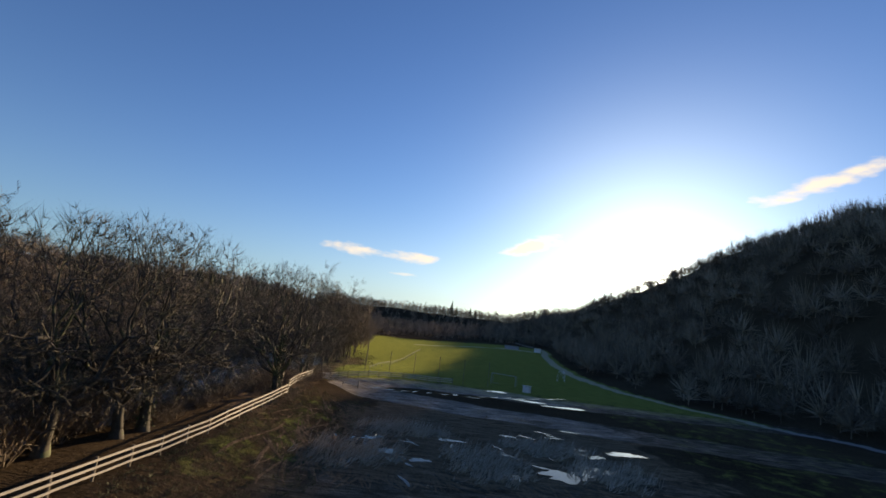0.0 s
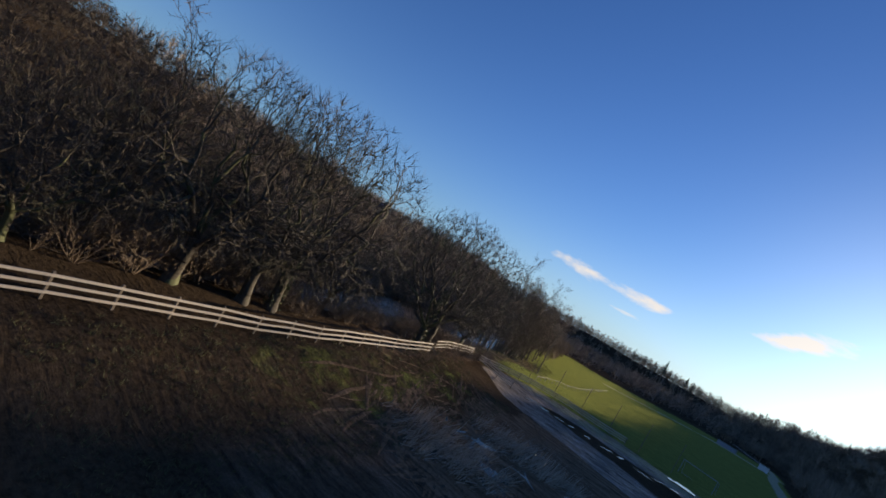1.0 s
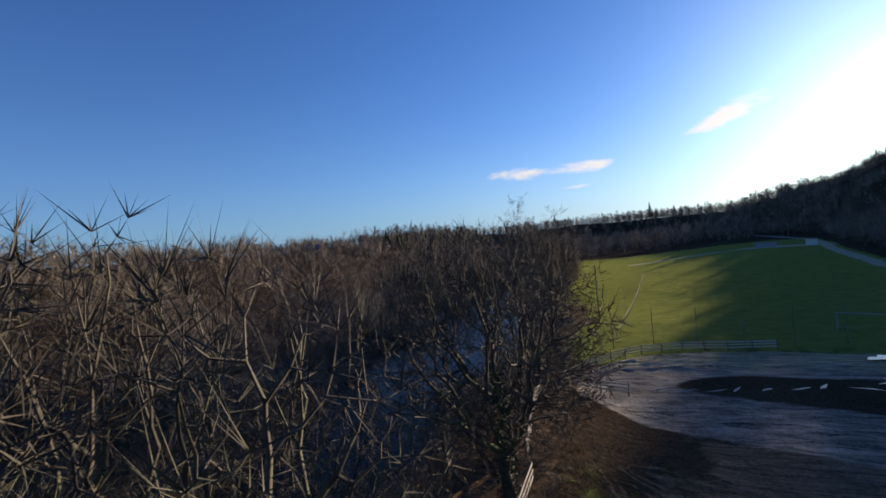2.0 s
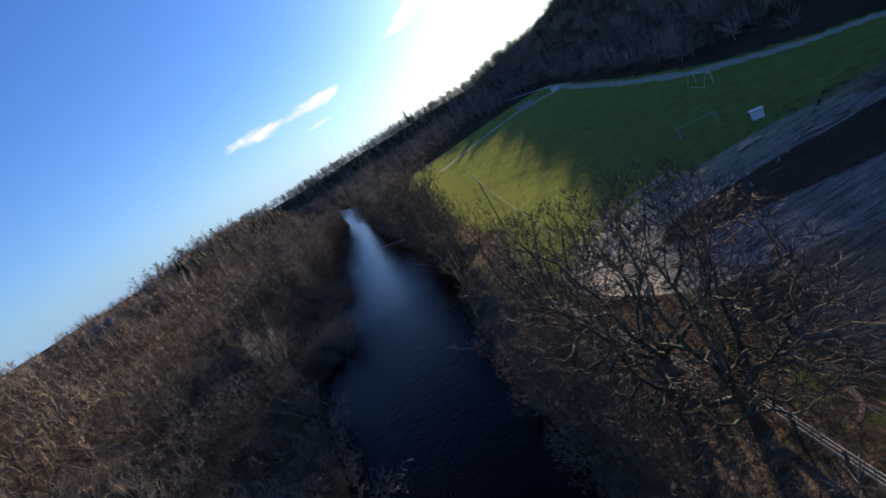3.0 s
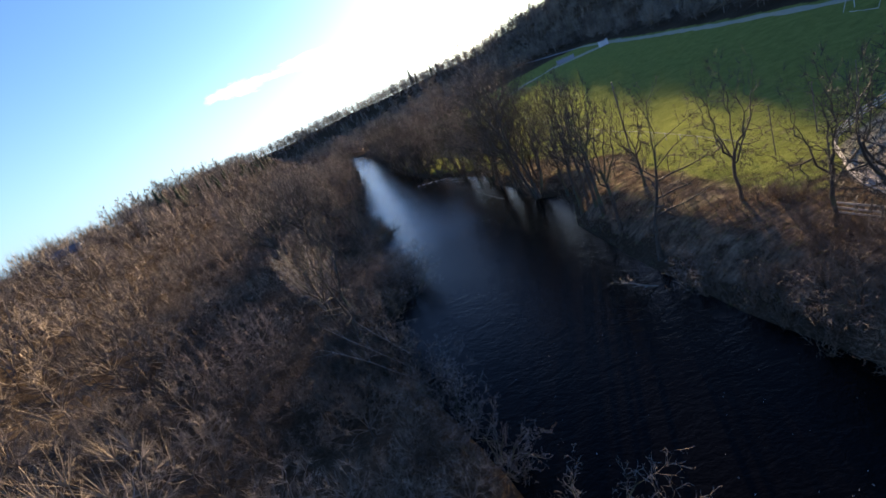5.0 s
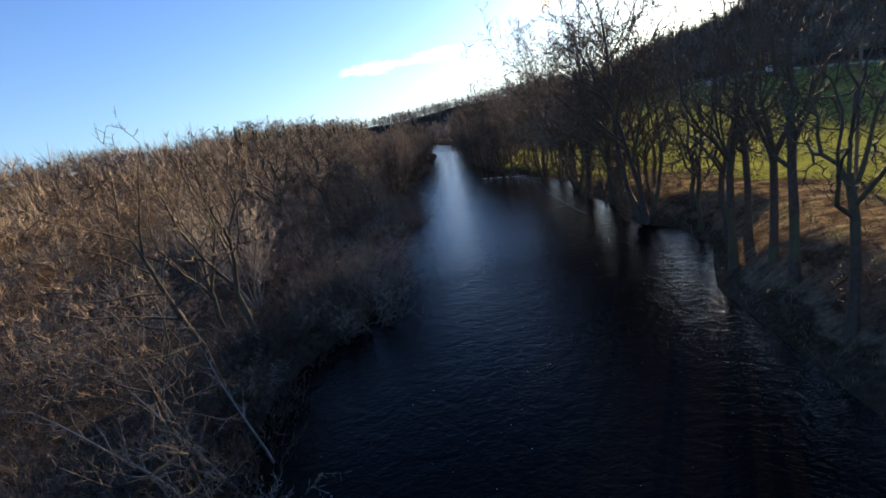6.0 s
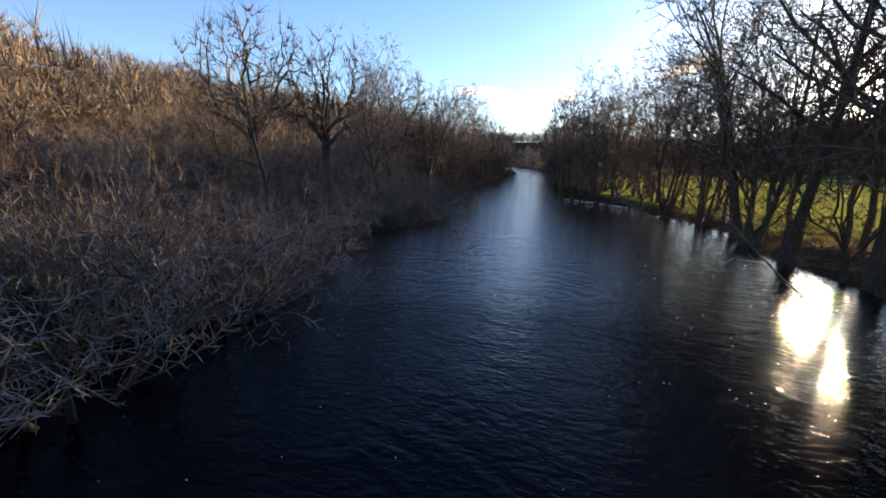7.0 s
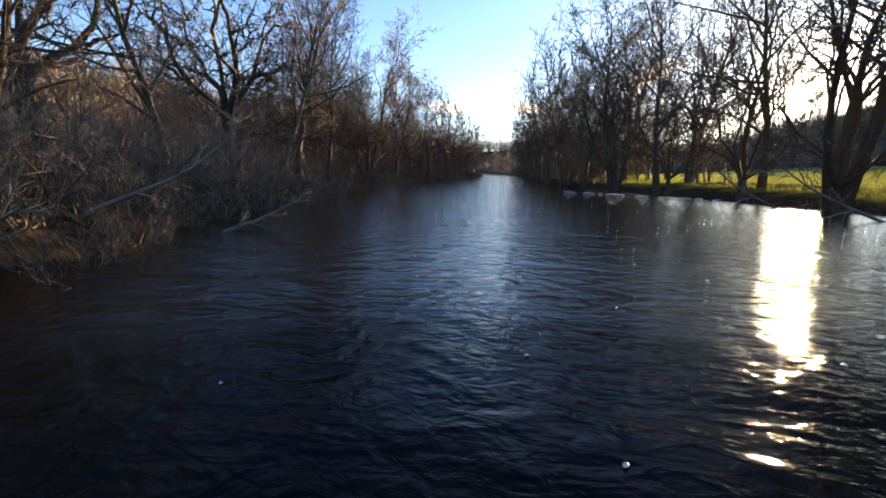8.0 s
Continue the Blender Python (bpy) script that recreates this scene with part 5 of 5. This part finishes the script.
def dead_stem(x, y, length, lean, turn, label):
    rnd = random.Random(int(10 * length))
    rows = grow(rnd, height=length, radius=0.07, counts=(8, 3), spread=50, ratios=(0.22, 0.5), lift=0.0, wobble=0.1, lean=lean, start=0.3, thin=0.015, pieces=(7, 2, 1))
    base = new("dead_stem")
    stem = rows[rows[:, 8] < 1]
    knots = [Vector(r[0:3]) for r in stem] + [Vector(stem[-1][3:6])]
    radii = [r[6] for r in stem] + [0.012]
    ways = [(knots[min(i + 1, len(knots) - 1)] - knots[max(i - 1, 0)]).normalized() for i in range(len(knots))]
    verts, faces = [], []
    for i, (p, d, r) in enumerate(zip(knots, ways, radii)):
        u = d.cross(Vector((0.3, 0.9, 0.2))).normalized()
        v = d.cross(u)
        verts += [tuple(p + (u * math.cos(a) + v * math.sin(a)) * r) for a in (k * 1.0472 for k in range(6))]
        if i:
            faces += [(6 * i - 6 + k, 6 * i - 6 + (k + 1) % 6, 6 * i + (k + 1) % 6, 6 * i + k) for k in range(6)]
    mesh = fill(bpy.data.meshes.new("dead_trunk"), verts, faces)
    mesh.materials.append(TWIG_GREY)
    new("trunk", mesh).parent = base
    new("crown", mesh_of("dead_crown", rows[rows[:, 8] >= 1], 6, TWIG_GREY)).parent = base
    base.matrix_basis = pose(x, y, max(land(x, y), WATER_Z - 0.3), 0, 0, turn)
    return tagged(base, label, "branch", "dead stems by the water")


for x, y, length, lean, turn in [(-54.6, 96.6, 9.5, (-0.9, 0.35), 0), (-55.4, 95.4, 8.5, (-1.0, 0.2), 10), (-54.2, 98.4, 8, (-0.8, 0.45), -10),
                                 (-53.4, 144.2, 3.2, (2.4, -0.5), 0), (-54.0, 147.2, 3.6, (2.6, 0.3), 0), (-53.2, 149.4, 2.8, (2.2, 0.9), 0), (-55.6, 140.5, 3.0, (2.0, -0.6), 0), (-55.0, 126.4, 3.4, (2.2, 0.2), 0), (-31.2, 133, 6, (-1.5, -0.3), 0), (-33.5, 164, 5, (-2.0, -0.6), 0), (-32.5, 158, 5, (-2.2, 0.2), 0), (-30.5, 90, 4, (-2.0, 0.3), 0)]:
    dead_stem(x, y, length, lean, turn, "bare grey dead stem leaning over the water")


def flecks(name, n, label):
    """Bits of foam that drift on the river."""
    rnd = random.Random(77)
    verts, faces = [], []
    for _ in range(n):
        y = rnd.uniform(60, 215)
        a, b = along(y)
        x = rnd.uniform(a + 1.5, b - 1.0)
        r = rnd.uniform(0.006, 0.02)
        k, m = len(verts), 6
        st = rnd.uniform(1, 2.4)
        t = rnd.uniform(0, 3.14)
        verts.append((x, y, WATER_Z + 0.025))
        for i in range(m):
            q = 6.283 * i / m
            u, v = r * st * math.cos(q) * rnd.uniform(0.7, 1.2), r * math.sin(q) * rnd.uniform(0.7, 1.2)
            verts.append((x + u * math.cos(t) - v * math.sin(t), y + u * math.sin(t) + v * math.cos(t), WATER_Z + 0.008))
        faces += [(k, k + 1 + i, k + 1 + (i + 1) % m) for i in range(m)]
    mesh = fill(bpy.data.meshes.new(name), verts, faces)
    mesh.materials.append(WHITE)
    return tagged(new(name, mesh), label, "foam", kind="stuff")


flecks("foam", 900, "small white flecks of foam drifting on dark water")


def riffle():
    """A line of broken water over stones near the field bank."""
    rnd = random.Random(12)
    for i in range(16):
        f = i / 15
        x, y = -42.6 + 9 * f + rnd.uniform(-0.3, 0.3), 176.5 - 8 * f + rnd.uniform(-0.4, 0.4)
        bm = bmesh.new()
        bmesh.ops.create_icosphere(bm, subdivisions=2, radius=1)
        for v in bm.verts:
            v.co *= 1 + 0.25 * noise.noise(v.co * 1.5 + Vector((i, 0, 0)))
        r = rnd.uniform(0.15, 0.4)
        ob = new("stone", baked("stone", bm, STONE))
        ob.matrix_basis = pose(x, y, WATER_Z - 0.02, 0, 0, rnd.uniform(0, 360)) @ Matrix.Diagonal((r * 1.6, r, r * 0.35, 1))
        tagged(ob, "wet pale stone breaking the river surface", "stone", "stones in the river")


riffle()
